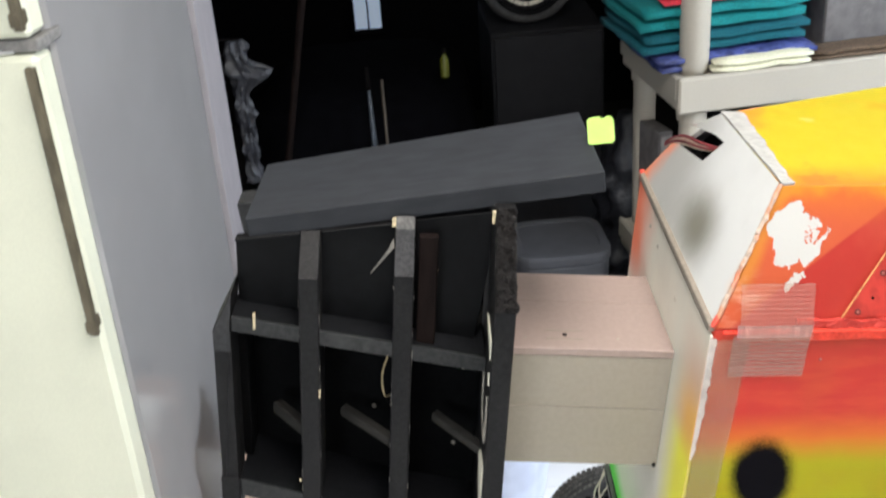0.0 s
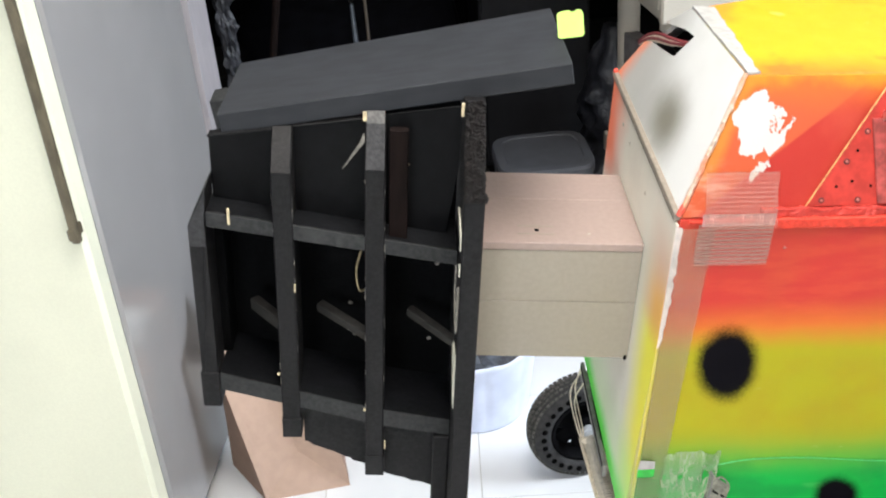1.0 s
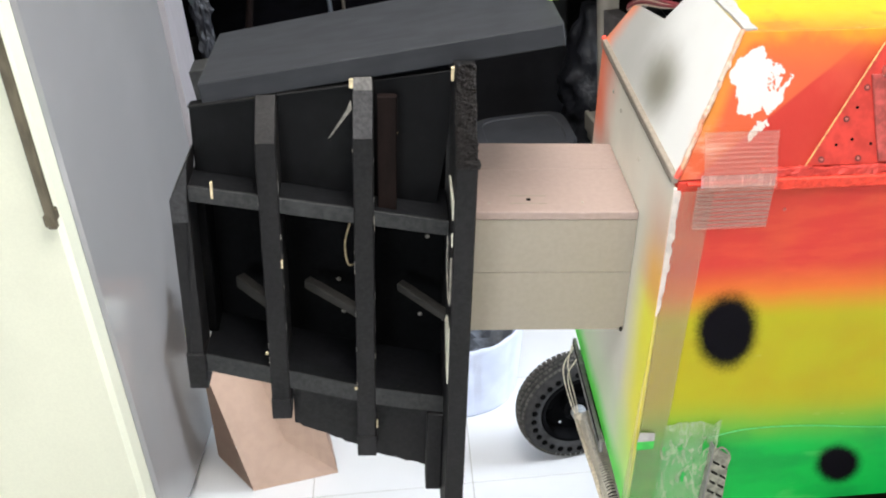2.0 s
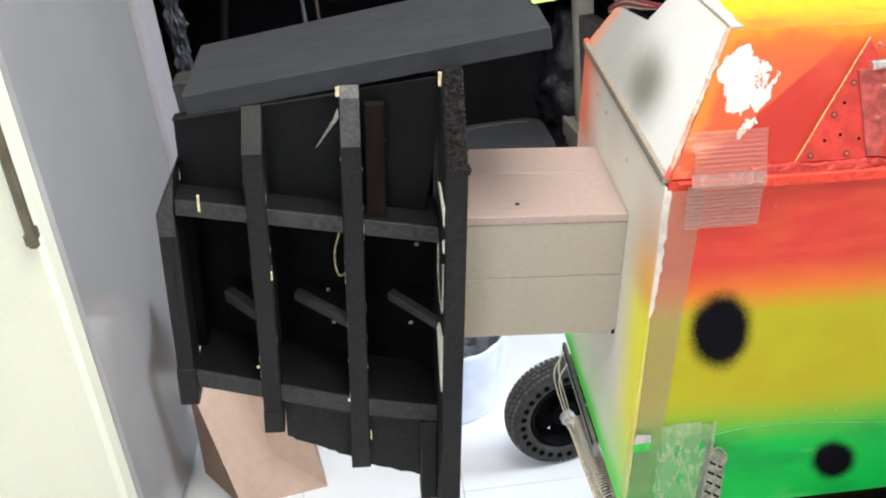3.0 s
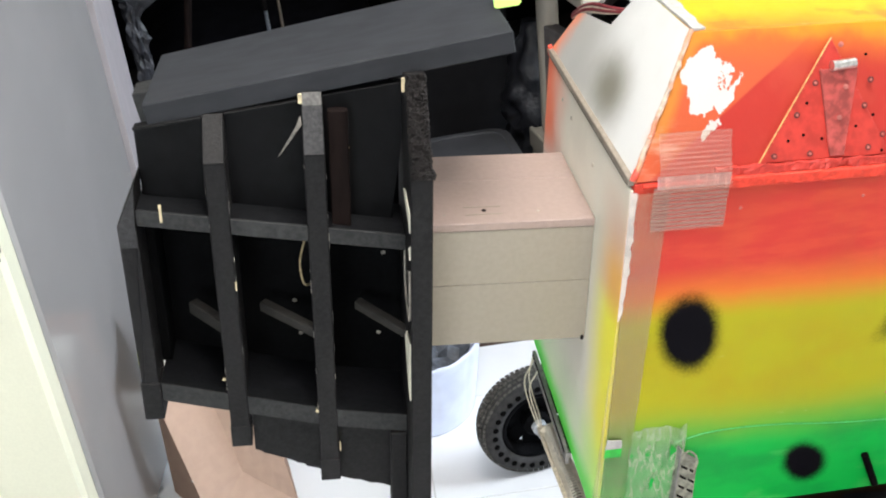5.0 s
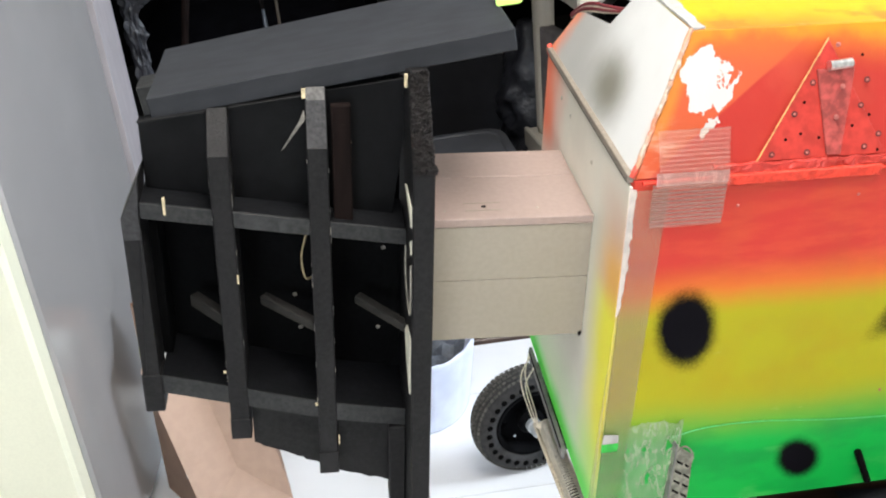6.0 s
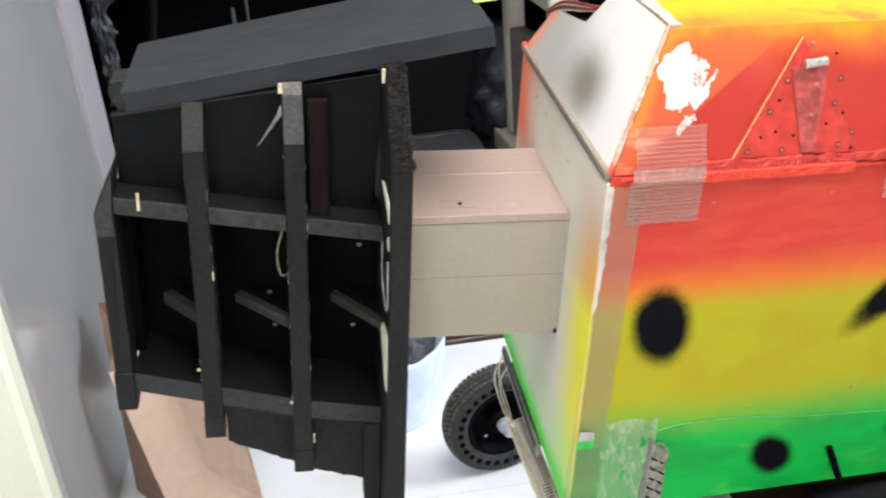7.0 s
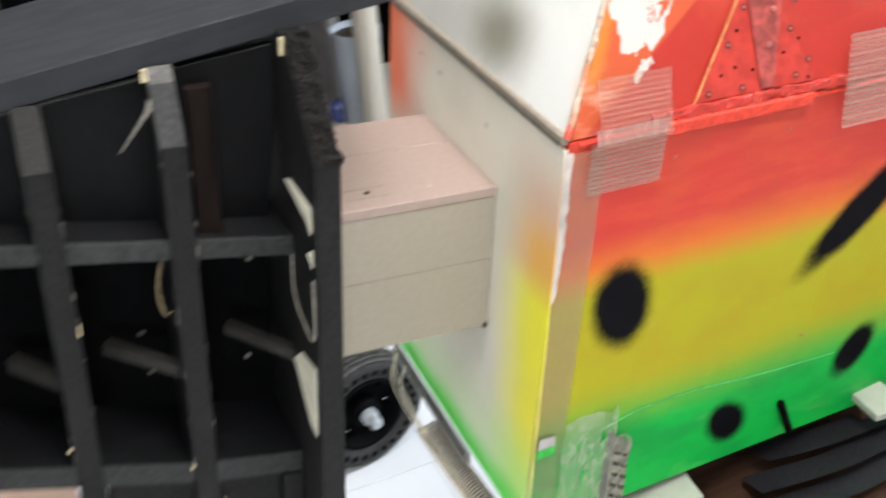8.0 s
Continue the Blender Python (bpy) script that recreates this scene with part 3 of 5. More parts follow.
# ---- refrigerator ----
def refrigerator(m):
    t = thing("refrigerator", m, "cream enamel top-freezer refrigerator with bronze strip handles", "refrigerator")
    part("body", block(-0.70, 0, 0.008, 0.62, 0.03, 1.70, 0.006), "fridge_side", t, "plain enamel cabinet, toned grey for its shaded side")
    part("gasket", block(-0.69, -0.008, -0.004, 0.008, 0.09, 1.69, 0.001), "gasket", t, "dark grey door gasket")
    lower = part("fridge_door", block(-0.70, 0.002, -0.056, -0.004, 0.085, 1.222, 0.008), "fridge", t)
    upper = part("freezer_door", block(-0.70, 0.002, -0.056, -0.004, 1.246, 1.71, 0.008), "fridge", t)
    for door, z0, z1 in ((lower, 0.79, 1.212), (upper, 1.262, 1.55)):
        part("handle", slab([(-0.008, -0.082, z0), (0.006, -0.082, z0), (0.006, -0.082, z1), (-0.008, -0.082, z1)], 0.012, 0.002), "handle", door, "bronze metal strip handle")
        part("handle_post", block(-0.011, 0.001, -0.084, -0.050, z0 + 0.005, z0 + 0.025, 0.002), "handle", door)
    part("door_strip", block(-0.69, -0.03, -0.050, -0.006, 1.224, 1.230, 0.001), "chrome", t, "chrome strip between the doors")
    part("door_hinge", block(-0.05, 0.006, -0.05, 0.03, 1.226, 1.243, 0.002), "gasket", t, "dark grey middle hinge")
    part("kick_plate", block(-0.68, -0.02, -0.02, 0.0, 0.0, 0.08, 0.003), "gasket", t)
    for x, y in ((-0.66, 0.06), (-0.04, 0.06), (-0.66, 0.57), (-0.04, 0.57)):
        part("foot", lathe([(0.018, 0), (0.018, 0.032)], 12, pose(x, y, 0)), "gasket", t)
    return t


refrigerator(pose(-0.588, 1.512, 0, 0, 0, -4.6))


# ---- paper bag ----
def paper_bag():
    t = thing("paper_bag", pose(0, 0, 0), "open brown kraft paper bag standing against the refrigerator", "bag")
    fl, fr, bl, br = Vector((-0.455, 1.684, 0.001)), Vector((-0.280, 1.716, 0.001)), Vector((-0.545, 1.805, 0.001)), Vector((-0.30, 1.826, 0.001))
    tfl, tfr, tbl, tbr = Vector((-0.508, 1.695, 0.378)), Vector((-0.318, 1.720, 0.36)), Vector((-0.522, 1.80, 0.468)), Vector((-0.335, 1.825, 0.455))

    def sheet(name, corners, apex_in, material="paper", lab=""):
        """A paper face with the folded triangle of a bag's foot and a pressed crease."""
        a, b, c, d = corners
        n = (b - a).cross(d - a).normalized()
        bm = bmesh.new()
        rows, cols = 12, 8
        grid = []
        for j in range(rows + 1):
            v = j / rows
            line = []
            for i in range(cols + 1):
                u = i / cols
                p = a.lerp(b, u).lerp(d.lerp(c, u), v)
                crease = max(0, 1 - abs(u - 0.5) * 2) * min(1, v * 3.5)
                p = p - n * apex_in * crease + n * 0.004 * noise.noise(p * 13) * (0 < i < cols)
                line.append(bm.verts.new(p))
            grid.append(line)
        for j in range(rows):
            for i in range(cols):
                bm.faces.new((grid[j][i], grid[j][i + 1], grid[j + 1][i + 1], grid[j + 1][i]))
        bmesh.ops.solidify(bm, geom=bm.faces[:], thickness=0.0008)
        return part(name, bm, material, t, lab)

    # front: a folded foot triangle under two facets that meet in a pressed crease
    n = (fr - fl).cross(tfl - fl).normalized()
    apex = fl.lerp(fr, 0.52).lerp(tfl.lerp(tfr, 0.5), 0.24) - n * 0.034
    crest = tfl.lerp(tfr, 0.48) - n * 0.042
    for name, corners in (("front_facet", (fl, apex, crest, tfl)), ("front_facet", (apex, fr, tfr, crest)), ("foot_fold", (fl, fr, apex))):
        bm = bmesh.new()
        bm.faces.new([bm.verts.new(p) for p in corners])
        bmesh.ops.triangulate(bm, faces=bm.faces[:])
        bmesh.ops.subdivide_edges(bm, edges=bm.edges[:], cuts=5, use_grid_fill=True)
        for v in bm.verts:
            v.co += n * 0.0035 * noise.noise(v.co * 16)
        bmesh.ops.solidify(bm, geom=bm.faces[:], thickness=0.0008)
        part(name, bm, "paper", t)
    sheet("side_panel", (bl, fl, tfl, tbl), 0.030)
    sheet("side_panel", (fr, br, tbr, tfr), 0.030)
    sheet("back_panel", (br, bl, tbl, tbr), 0.004, "paper_in", "red-brown inner side of the paper")
    part("bottom_panel", slab([fl, fr, br, bl], 0.0008), "paper", t)


paper_bag()
carton = tagged(part("milk_carton", block(-0.045, 0.045, -0.022, 0.022, 0.003, 0.425, 0.004), "white_board", None, "white paper carton inside the bag"), "", "carton")
carton.matrix_world = pose(-0.448, 1.776, 0, 0, 0, 8)


# ---- waste bin ----
def waste_bin(m):
    t = thing("waste_bin", m, "round pale blue fluted plastic bin with grey refuse inside", "bin")

    def ring(bm, r, z, wave=0.0, rag=0.0):
        """A circle with shallow upright flutes and, at the lip, a cut edge."""
        out = []
        for i in range(96):
            a = 2 * math.pi * i / 96
            k = r * (1 - wave * max(0, math.cos(a * 9 + 0.6)) ** 6)
            out.append(bm.verts.new((k * math.cos(a), k * math.sin(a), z + rag * noise.noise(Vector((math.cos(a) * 5, math.sin(a) * 5, 2))))))
        return out

    bm = bmesh.new()
    rings = [ring(bm, 0.108, 0.0), ring(bm, 0.118, 0.004), ring(bm, 0.122, 0.012, 0.01), ring(bm, 0.128, 0.05, 0.03), ring(bm, 0.142, 0.15, 0.03), ring(bm, 0.146, 0.185, 0.01), ring(bm, 0.149, 0.199, 0, 0.006), ring(bm, 0.147, 0.2005, 0, 0.006), ring(bm, 0.143, 0.198, 0, 0.006), ring(bm, 0.120, 0.03), ring(bm, 0.105, 0.012)]
    for a, b in zip(rings, rings[1:]):
        for i in range(96):
            bm.faces.new((a[i], a[(i + 1) % 96], b[(i + 1) % 96], b[i]))
    bm.faces.new(rings[0][::-1]), bm.faces.new(rings[-1])
    part("shell", bm, "bucket", t, "", True)
    bm = bmesh.new()
    rows = []
    for j in range(6):
        rows.append([bm.verts.new((0.125 * j / 5 * math.cos(i * math.pi / 12), 0.125 * j / 5 * math.sin(i * math.pi / 12), 0.150 + 0.05 * noise.noise(Vector((j * 0.7, i * 0.45, 3))))) for i in range(24)])
    for a, b in zip(rows, rows[1:]):
        for i in range(24):
            bm.faces.new((a[i], a[(i + 1) % 24], b[(i + 1) % 24], b[i]))
    bmesh.ops.remove_doubles(bm, verts=bm.verts[:], dist=0.0005)
    part("refuse", bm, "bucket_in", t, "crumpled dark grey refuse")


waste_bin(pose(0.002, 1.972, 0, 0, 0, 3))


# ---- scooter wheel ----
def scooter_wheel(m):
    """Built round its axle along z, then stood up."""
    t = thing("scooter_wheel", m, "black honeycomb scooter wheel standing on the floor", "wheel")
    R0, W0 = 0.102, 0.026
    tyre = part("tyre", lathe([(0.066, -W0 * 0.75), (0.078, -W0 * 0.95), (0.092, -W0 * 0.9), (0.0995, -W0 * 0.55), (R0 - 0.001, 0), (0.0995, W0 * 0.55), (0.092, W0 * 0.9), (0.078, W0 * 0.95), (0.066, W0 * 0.75), (0.066, -W0 * 0.75)], 56), "rubber", t, "worn grey-black solid tyre", True)
    lug = block(-0.0019, 0.0019, -0.0036, 0.0036, -0.0010, 0.0022, 0)
    me = bpy.data.meshes.new("lug")
    lug.to_mesh(me)
    lug.free()
    bm = bmesh.new()
    for row, off in ((-0.7, 0.0), (-0.36, 0.5), (0.0, 0.0), (0.36, 0.5), (0.7, 0.0)):
        r = R0 - 0.0002 - 0.008 * row * row
        for i in range(64):
            k = len(bm.verts)
            bm.from_mesh(me)
            bm.verts.ensure_lookup_table()
            turn = pose(0, 0, 0, 0, 0, (i + off) * 360 / 64) @ pose(r, 0, row * W0, 0, 90 - 35 * row, 0)
            for v in bm.verts[k:]:
                v.co = turn @ v.co
    part("tread", bm, "rubber_dust", tyre, "dusty tread lugs")
    hole = lathe([(0.0052, 0), (0.0052, 0.0012)], 12)
    hm = bpy.data.meshes.new("sidewall_hole")
    hole.to_mesh(hm)
    hole.free()
    hm.materials.append(M["hole"])
    for i in range(28):
        a = 2 * math.pi * i / 28
        h = new("sidewall_hole", hm)
        h.parent = tyre
        h.matrix_local = pose(0.0805 * math.cos(a), 0.0805 * math.sin(a), W0 * 0.945)
    rim = part("rim", lathe([(0.056, -0.018), (0.066, -0.020), (0.068, 0.018), (0.064, 0.021), (0.058, 0.019), (0.056, -0.018)], 48), "rim", t, "", True)
    for i in range(7):
        part("spoke", block(0.016, 0.058, -0.0175, 0.0175, -0.018, -0.006, 0.002, pose(0, 0, 0, 0, 0, i * 360 / 7 + 10)), "rim", rim)
    part("hub", lathe([(0.022, -0.02), (0.024, 0.014), (0.018, 0.020)], 24), "rim", t)
    part("axle", lathe([(0.013, 0.018), (0.013, 0.030), (0.010, 0.032), (0.010, 0.047), (0.007, 0.052)], 20), "plastic_grey", t, "pale grey axle cap")


# the wheel's axle is level and points forward and to the right
scooter_wheel(Matrix.Translation((0.221, 1.722, 0.1222)) @ pose(0, 0, 0, 90, 0, 11) @ Matrix.Scale(1.18, 4))


# ---- shelving with towels ----
def shelving(m):
    t = thing("shelving_unit", m, "beige moulded plastic shelving unit with round posts", "shelf")
    for z in (0.21, 0.740, 1.32):
        s = part("shelf", block(0, 0.95, 0, 0.42, z, z + 0.084, 0.008), "shelf", t)
        part("lip", block(-0.006, 0.956, -0.010, 0.012, z + 0.004, z + 0.090, 0.005), "shelf", s)
        part("lip", block(-0.006, 0.008, 0.012, 0.42, z + 0.030, z + 0.088, 0.004), "shelf", s)
    for x in (0.048, 0.902):
        for y in (0.045, 0.375):
            for z0, z1, r in ((0, 0.21, 0.029), (0.294, 0.740, 0.029), (0.824, 1.32, 0.034)):
                post = part("post", lathe([(r - 0.003, z0), (r, z0 + 0.02), (r, z1 - 0.03), (r - 0.003, z1)], 24, pose(x, y, 0)), "shelf", t, "", True)
                part("collar", lathe([(r + 0.006, z1 - 0.028), (r + 0.006, z1 - 0.004), (r + 0.002, z1)], 24, pose(x, y, 0)), "shelf", post)
    return t


SHELF = pose(0.486, 2.360, 0, 0, 0, 9)
shelving(SHELF)


def tall_bin(m):
    """A tall round bin, open at the top, that stands on the lower shelf."""
    t = thing("storage_bin", m, "tall pale blue-white plastic bin on the lower shelf", "bin")
    part("shell", lathe([(0.046, 0), (0.050, 0.004), (0.056, 0.20), (0.058, 0.226), (0.060, 0.230), (0.057, 0.230), (0.053, 0.20), (0.046, 0.012)], 36), "bin_grey", t, "", True)
    # dark fill put in for the shade inside the bin
    part("shade_fill", lathe([(0.046, 0.10), (0.054, 0.215), (0.02, 0.226)], 24), "fawn", t, "dark brown fill standing for the bin's shaded inside")


tall_bin(SHELF @ pose(0.078, 0.160, 0.295))
folder = thing("box_file", SHELF @ pose(0.012, 0.300, 0.295, 0, 0, 8), "grey card box file standing on the lower shelf", "box")
part("body", block(0.022, 0.062, -0.06, 0.05, 0, 0.31, 0.003), "box_card", folder)
part("spine", block(0.026, 0.058, -0.0645, -0.0605, 0.012, 0.30, 0.001), "gasket", folder, "dark grey spine")
pack = tagged(part("blue_packet", block(-0.03, 0.03, -0.02, 0.02, 0.0, 0.05, 0.008), "blue_cloth", None, "small dark blue packet on the lower shelf"), "", "packet")
pack.matrix_world = SHELF @ pose(0.030, 0.185, 0.295, 0, 0, 20)


def folded(name, x0, x1, y0, y1, z0, z1, layers, material, label, category, turn=0.0):
    """A folded cloth: rounded layers that bulge at the front fold."""
    bm = bmesh.new()
    h = (z1 - z0) / layers
    for k in range(layers):
        dx, dy = random.uniform(-0.01, 0.01), random.uniform(-0.008, 0.008)
        one = block(x0 + dx, x1 + dx, y0 + dy, y1 + dy, z0 + k * h, z0 + (k + 1) * h - 0.001, 0)
        bmesh.ops.subdivide_edges(one, edges=one.edges[:], cuts=5, use_grid_fill=True)
        for v in one.verts:
            mid = z0 + (k + 0.5) * h
            d = max(abs(v.co.x - (x0 + x1) / 2) / ((x1 - x0) / 2), abs(v.co.y - (y0 + y1) / 2) / ((y1 - y0) / 2))
            v.co.z = mid + (v.co.z - mid) * (1 - 0.45 * max(0, d - 0.72) / 0.28)
            v.co += noise.noise_vector(v.co * 17) * 0.006
        me = bpy.data.meshes.new("layer")
        one.to_mesh(me)
        one.free()
        bm.from_mesh(me)
        bpy.data.meshes.remove(me)
    ob = part(name, bm, material, None, label, True)
    ob.data.transform(Matrix.Translation((-(x0 + x1) / 2, -(y0 + y1) / 2, -z0)))
    ob.matrix_world = SHELF @ pose((x0 + x1) / 2, (y0 + y1) / 2, z0, 0, 0, turn)
    return tagged(ob, "", category)


folded("plastic_packet", -0.04, 0.34, 0.03, 0.36, 0.829, 0.868, 2, "blue_cloth", "blue plastic-wrapped packet under the towels", "packet")
folded("cream_cloth", 0.075, 0.31, 0.0, 0.05, 0.831, 0.860, 2, "cream_cloth", "folded cream cotton cloth on the shelf edge", "cloth")
folded("teal_towel", -0.075, 0.32, 0.05, 0.36, 0.871, 0.920, 2, "teal_dark", "folded dark teal terry towel in a stack", "towel", turn=1)
folded("teal_towel", -0.07, 0.32, 0.05, 0.36, 0.922, 0.980, 2, "teal", "folded teal terry towel in a stack", "towel")
folded("coral_towel", -0.03, 0.345, 0.04, 0.35, 0.982, 1.015, 2, "pink", "folded coral red terry towel in a stack", "towel")
folded("green_towel", 0.10, 0.33, 0.05, 0.34, 1.019, 1.047, 2, "green_cloth", "folded green terry towel on top of the stack", "towel")
folded("brown_mat", 0.325, 0.60, 0.012, 0.085, 0.829, 0.852, 2, "woven", "folded brown woven mat on the shelf", "mat")
card = tagged(part("cardboard_box", block(0.39, 0.56, 0.10, 0.38, 0.825, 1.075, 0.004), "box_card", None, "grey-brown cardboard box on the shelf"), "", "box")
card.matrix_world = SHELF
crate = tagged(part("blue_crate", block(0.60, 0.86, 0.06, 0.36, 0.825, 1.035, 0.006), "blue_plastic", None, "blue plastic crate on the shelf"), "", "crate")
crate.matrix_world = SHELF


# ---- the dark store: its gloom is put into near-black, dim colours ----
def draped(name, x0, x1, y0, y1, h, material, label, category):
    """A draped block like a cloth cover, with folds down its sides."""
    bm = bmesh.new()
    rows = []
    steps = 64
    for j, (k, z) in enumerate(((1.06, 0.0), (1.04, h * 0.3), (1.0, h * 0.7), (0.93, h * 0.93), (0.7, h), (0.3, h * 1.02))):
        ring = []
        for i in range(steps):
            a = 2 * math.pi * i / steps
            c, s = math.cos(a), math.sin(a)
            q = 1 / (abs(c) ** 5 + abs(s) ** 5) ** 0.2 * k * (1 + (0.03 * math.sin(a * 11) + 0.02 * math.sin(a * 23 + 1)) * (z < h * 0.9))
            ring.append(bm.verts.new(((x0 + x1) / 2 + q * c * (x1 - x0) / 2, (y0 + y1) / 2 + q * s * (y1 - y0) / 2, z)))
        rows.append(ring)
    for a, b in zip(rows, rows[1:]):
        for i in range(steps):
            bm.faces.new((a[i], a[(i + 1) % steps], b[(i + 1) % steps], b[i]))
    bm.faces.new(rows[-1]), bm.faces.new(rows[0][::-1])
    return tagged(part(name, bm, material, None, label, True), "", category)


# added black shape that stands for the darkness in the store's middle
draped("dark_fill_cover", -0.62, 0.03, 2.75, 3.5, 0.68, "dark_fill", "black draped shape added to fill the store's dark middle", "cover")


def loft(profile, half_x, half_y, power=5, steps=48):
    """A rounded box from scale and height pairs."""
    bm = bmesh.new()
    rings = []
    for k, z in profile:
        ring = []
        for i in range(steps):
            a = 2 * math.pi * i / steps
            c, s = math.cos(a), math.sin(a)
            q = k / (abs(c) ** power + abs(s) ** power) ** (1 / power)
            ring.append(bm.verts.new((q * c * half_x, q * s * half_y, z)))
        rings.append(ring)
    for a, b in zip(rings, rings[1:]):
        for i in range(steps):
            bm.faces.new((a[i], a[(i + 1) % steps], b[(i + 1) % steps], b[i]))
    bm.faces.new(rings[0][::-1]), bm.faces.new(rings[-1])
    return bm


def storage_tub(m):
    t = thing("storage_tub", m, "grey plastic storage tub with a rounded lid", "tub")
    part("tub", loft([(0.84, 0), (0.88, 0.01), (0.97, 0.29), (0.97, 0.30)], 0.13, 0.12), "tub", t, "", True)
    part("lid", loft([(0.98, 0.300), (1.0, 0.304), (1.0, 0.322), (0.97, 0.330), (0.80, 0.332), (0.78, 0.329)], 0.13, 0.12), "tub", t)


storage_tub(pose(0.225, 2.60, 0, 0, 0, 4))


def metal_cabinet(m):
    t = thing("metal_cabinet", m, "dark grey steel cabinet in the dark store", "cabinet")
    part("body", block(0, 0.34, 0.02, 0.45, 0.03, 0.745, 0.004), "dark_grey", t)
    part("door", block(0.008, 0.332, 0, 0.018, 0.05, 0.735, 0.003), "dark_grey", t)
    part("plinth", block(0.01, 0.33, 0.03, 0.44, 0, 0.03, 0.001), "hole", t)


metal_cabinet(pose(0.09, 3.12, 0, 0, 0, 3))


def stored_bicycle(m):
    """A small-wheeled bicycle on top of the cabinet, mostly in the dark."""
    t = thing("folded_bicycle", m, "small black bicycle lying on the cabinet in the dark", "bicycle")
    for x in (0.02, 0.36):
        w = part("wheel", lathe([(0.118, -0.012), (0.135, -0.016), (0.146, 0), (0.135, 0.016), (0.118, 0.012), (0.118, -0.012)], 40, pose(x, 0, 0.146, 90, 0, 0)), "rubber", t, "", True)
        part("rim", lathe([(0.105, -0.008), (0.118, -0.010), (0.118, 0.010), (0.105, 0.008), (0.105, -0.008)], 40, pose(x, 0, 0.146, 90, 0, 0)), "rim", w)
        part("brake_disc", lathe([(0.084, -0.022), (0.096, -0.022), (0.096, -0.018), (0.084, -0.018), (0.084, -0.022)], 30, pose(x, 0, 0.146, 90, 0, 0)), "dirty_steel", w)
        for k in range(12):
            a = 2 * math.pi * k / 12
            part("spoke", tube([(x, 0, 0.146), (x + 0.106 * math.cos(a), 0, 0.146 + 0.106 * math.sin(a))], 0.0012, 5), "rim", w)
    part("frame", tube([(0.02, 0, 0.146), (0.12, 0, 0.30), (0.28, 0, 0.28), (0.36, 0, 0.146)], 0.014, 8), "moto_red", t, "dark red frame tubes")


stored_bicycle(pose(0.19, 3.22, 0.747, 0, 0, 0))


def hanging_film(m):
    t = thing("plastic_bag", m, "crumpled translucent grey plastic bag hanging on a peg", "bag")
    bm = bmesh.new()
    rows = []
    for j in range(34):
        v = j / 33
        w = 0.017 + 0.020 * math.exp(-((v - 0.22) / 0.10) ** 2) + 0.006 * noise.noise(Vector((v * 9, 1, 4)))
        lean = 0.018 * math.exp(-((v - 0.24) / 0.07) ** 2)
        row = []
        for i in range(24):
            a = 2 * math.pi * i / 24
            q = 1 + 0.6 * noise.noise(Vector((math.cos(a) * 2.2, math.sin(a) * 2.2, v * 12))) + 0.45 * noise.noise(Vector((math.cos(a) * 5, math.sin(a) * 5, v * 19)))
            row.append(bm.verts.new((w * q * math.cos(a) + lean, 0.7 * w * q * math.sin(a), -0.34 * v)))
        rows.append(row)
    for a, b in zip(rows, rows[1:]):
        for i in range(24):
            bm.faces.new((a[i], a[(i + 1) % 24], b[(i + 1) % 24], b[i]))
    bm.faces.new(rows[0]), bm.faces.new(rows[-1][::-1])
    part("film", bm, "film", t)
    part("peg", tube([(-0.075, 0, 0.006), (0.01, 0, 0.0)], 0.003, 8), "hole", t)


hanging_film(pose(-0.506, 2.36, 0.985))

pole = thing("broom", pose(-0.60, 2.62, 0), "thin wooden broom leaning in the dark store", "broom")
part("stick", tube([(0.02, 0.0, 0.06), (0.26, 0.12, 1.25)], 0.010, 10), "rust", pole)
part("brush", block(-0.10, 0.14, -0.03, 0.03, 0.0, 0.07, 0.006), "black_deep", pole)

far = thing("window_2", pose(-0.38, 4.57, 0.41), "narrow far window of two bright panes", "window", "", "structure")
part("window_frame", block(-0.080, 0.080, 0.0, 0.026, -0.03, 0.85, 0.003), "gloom_wall", far)
for x0, x1 in ((-0.056, -0.003), (0.005, 0.056)):
    part("pane", block(x0, x1, -0.006, 0.0, 0, 0.80, 0.001), "day_glow", far)

umbrella = thing("folded_umbrella", pose(-0.245, 2.69, 0), "slim folded slate-blue umbrella standing against the cover", "umbrella")
part("canopy", tube([(0, 0, 0.02), (0, 0.004, 0.10), (-0.002, 0.01, 0.60), (-0.004, 0.014, 0.76)], [0.003, 0.009, 0.008, 0.004], 8), "slate", umbrella, "", True)
part("grip", tube([(-0.004, 0.014, 0.74), (-0.005, 0.016, 0.80)], 0.006, 8), "hole", umbrella)
cane = thing("stick", pose(-0.21, 2.68, 0), "thin fawn wooden stick leaning on the cover", "stick")
part("shaft", tube([(0, -0.01, 0.0), (-0.002, 0.006, 0.77)], 0.004, 8), "fawn", cane, "", True)
bottle = thing("small_bottle", pose(-0.05, 2.93, 0.69), "small yellow-green plastic bottle standing on the cover", "bottle")
part("flask", lathe([(0.012, 0), (0.013, 0.004), (0.013, 0.05), (0.006, 0.062), (0.006, 0.070)], 16), "lime", bottle, "", True)
part("cap", lathe([(0.007, 0.066), (0.007, 0.084)], 12), "hole", bottle)


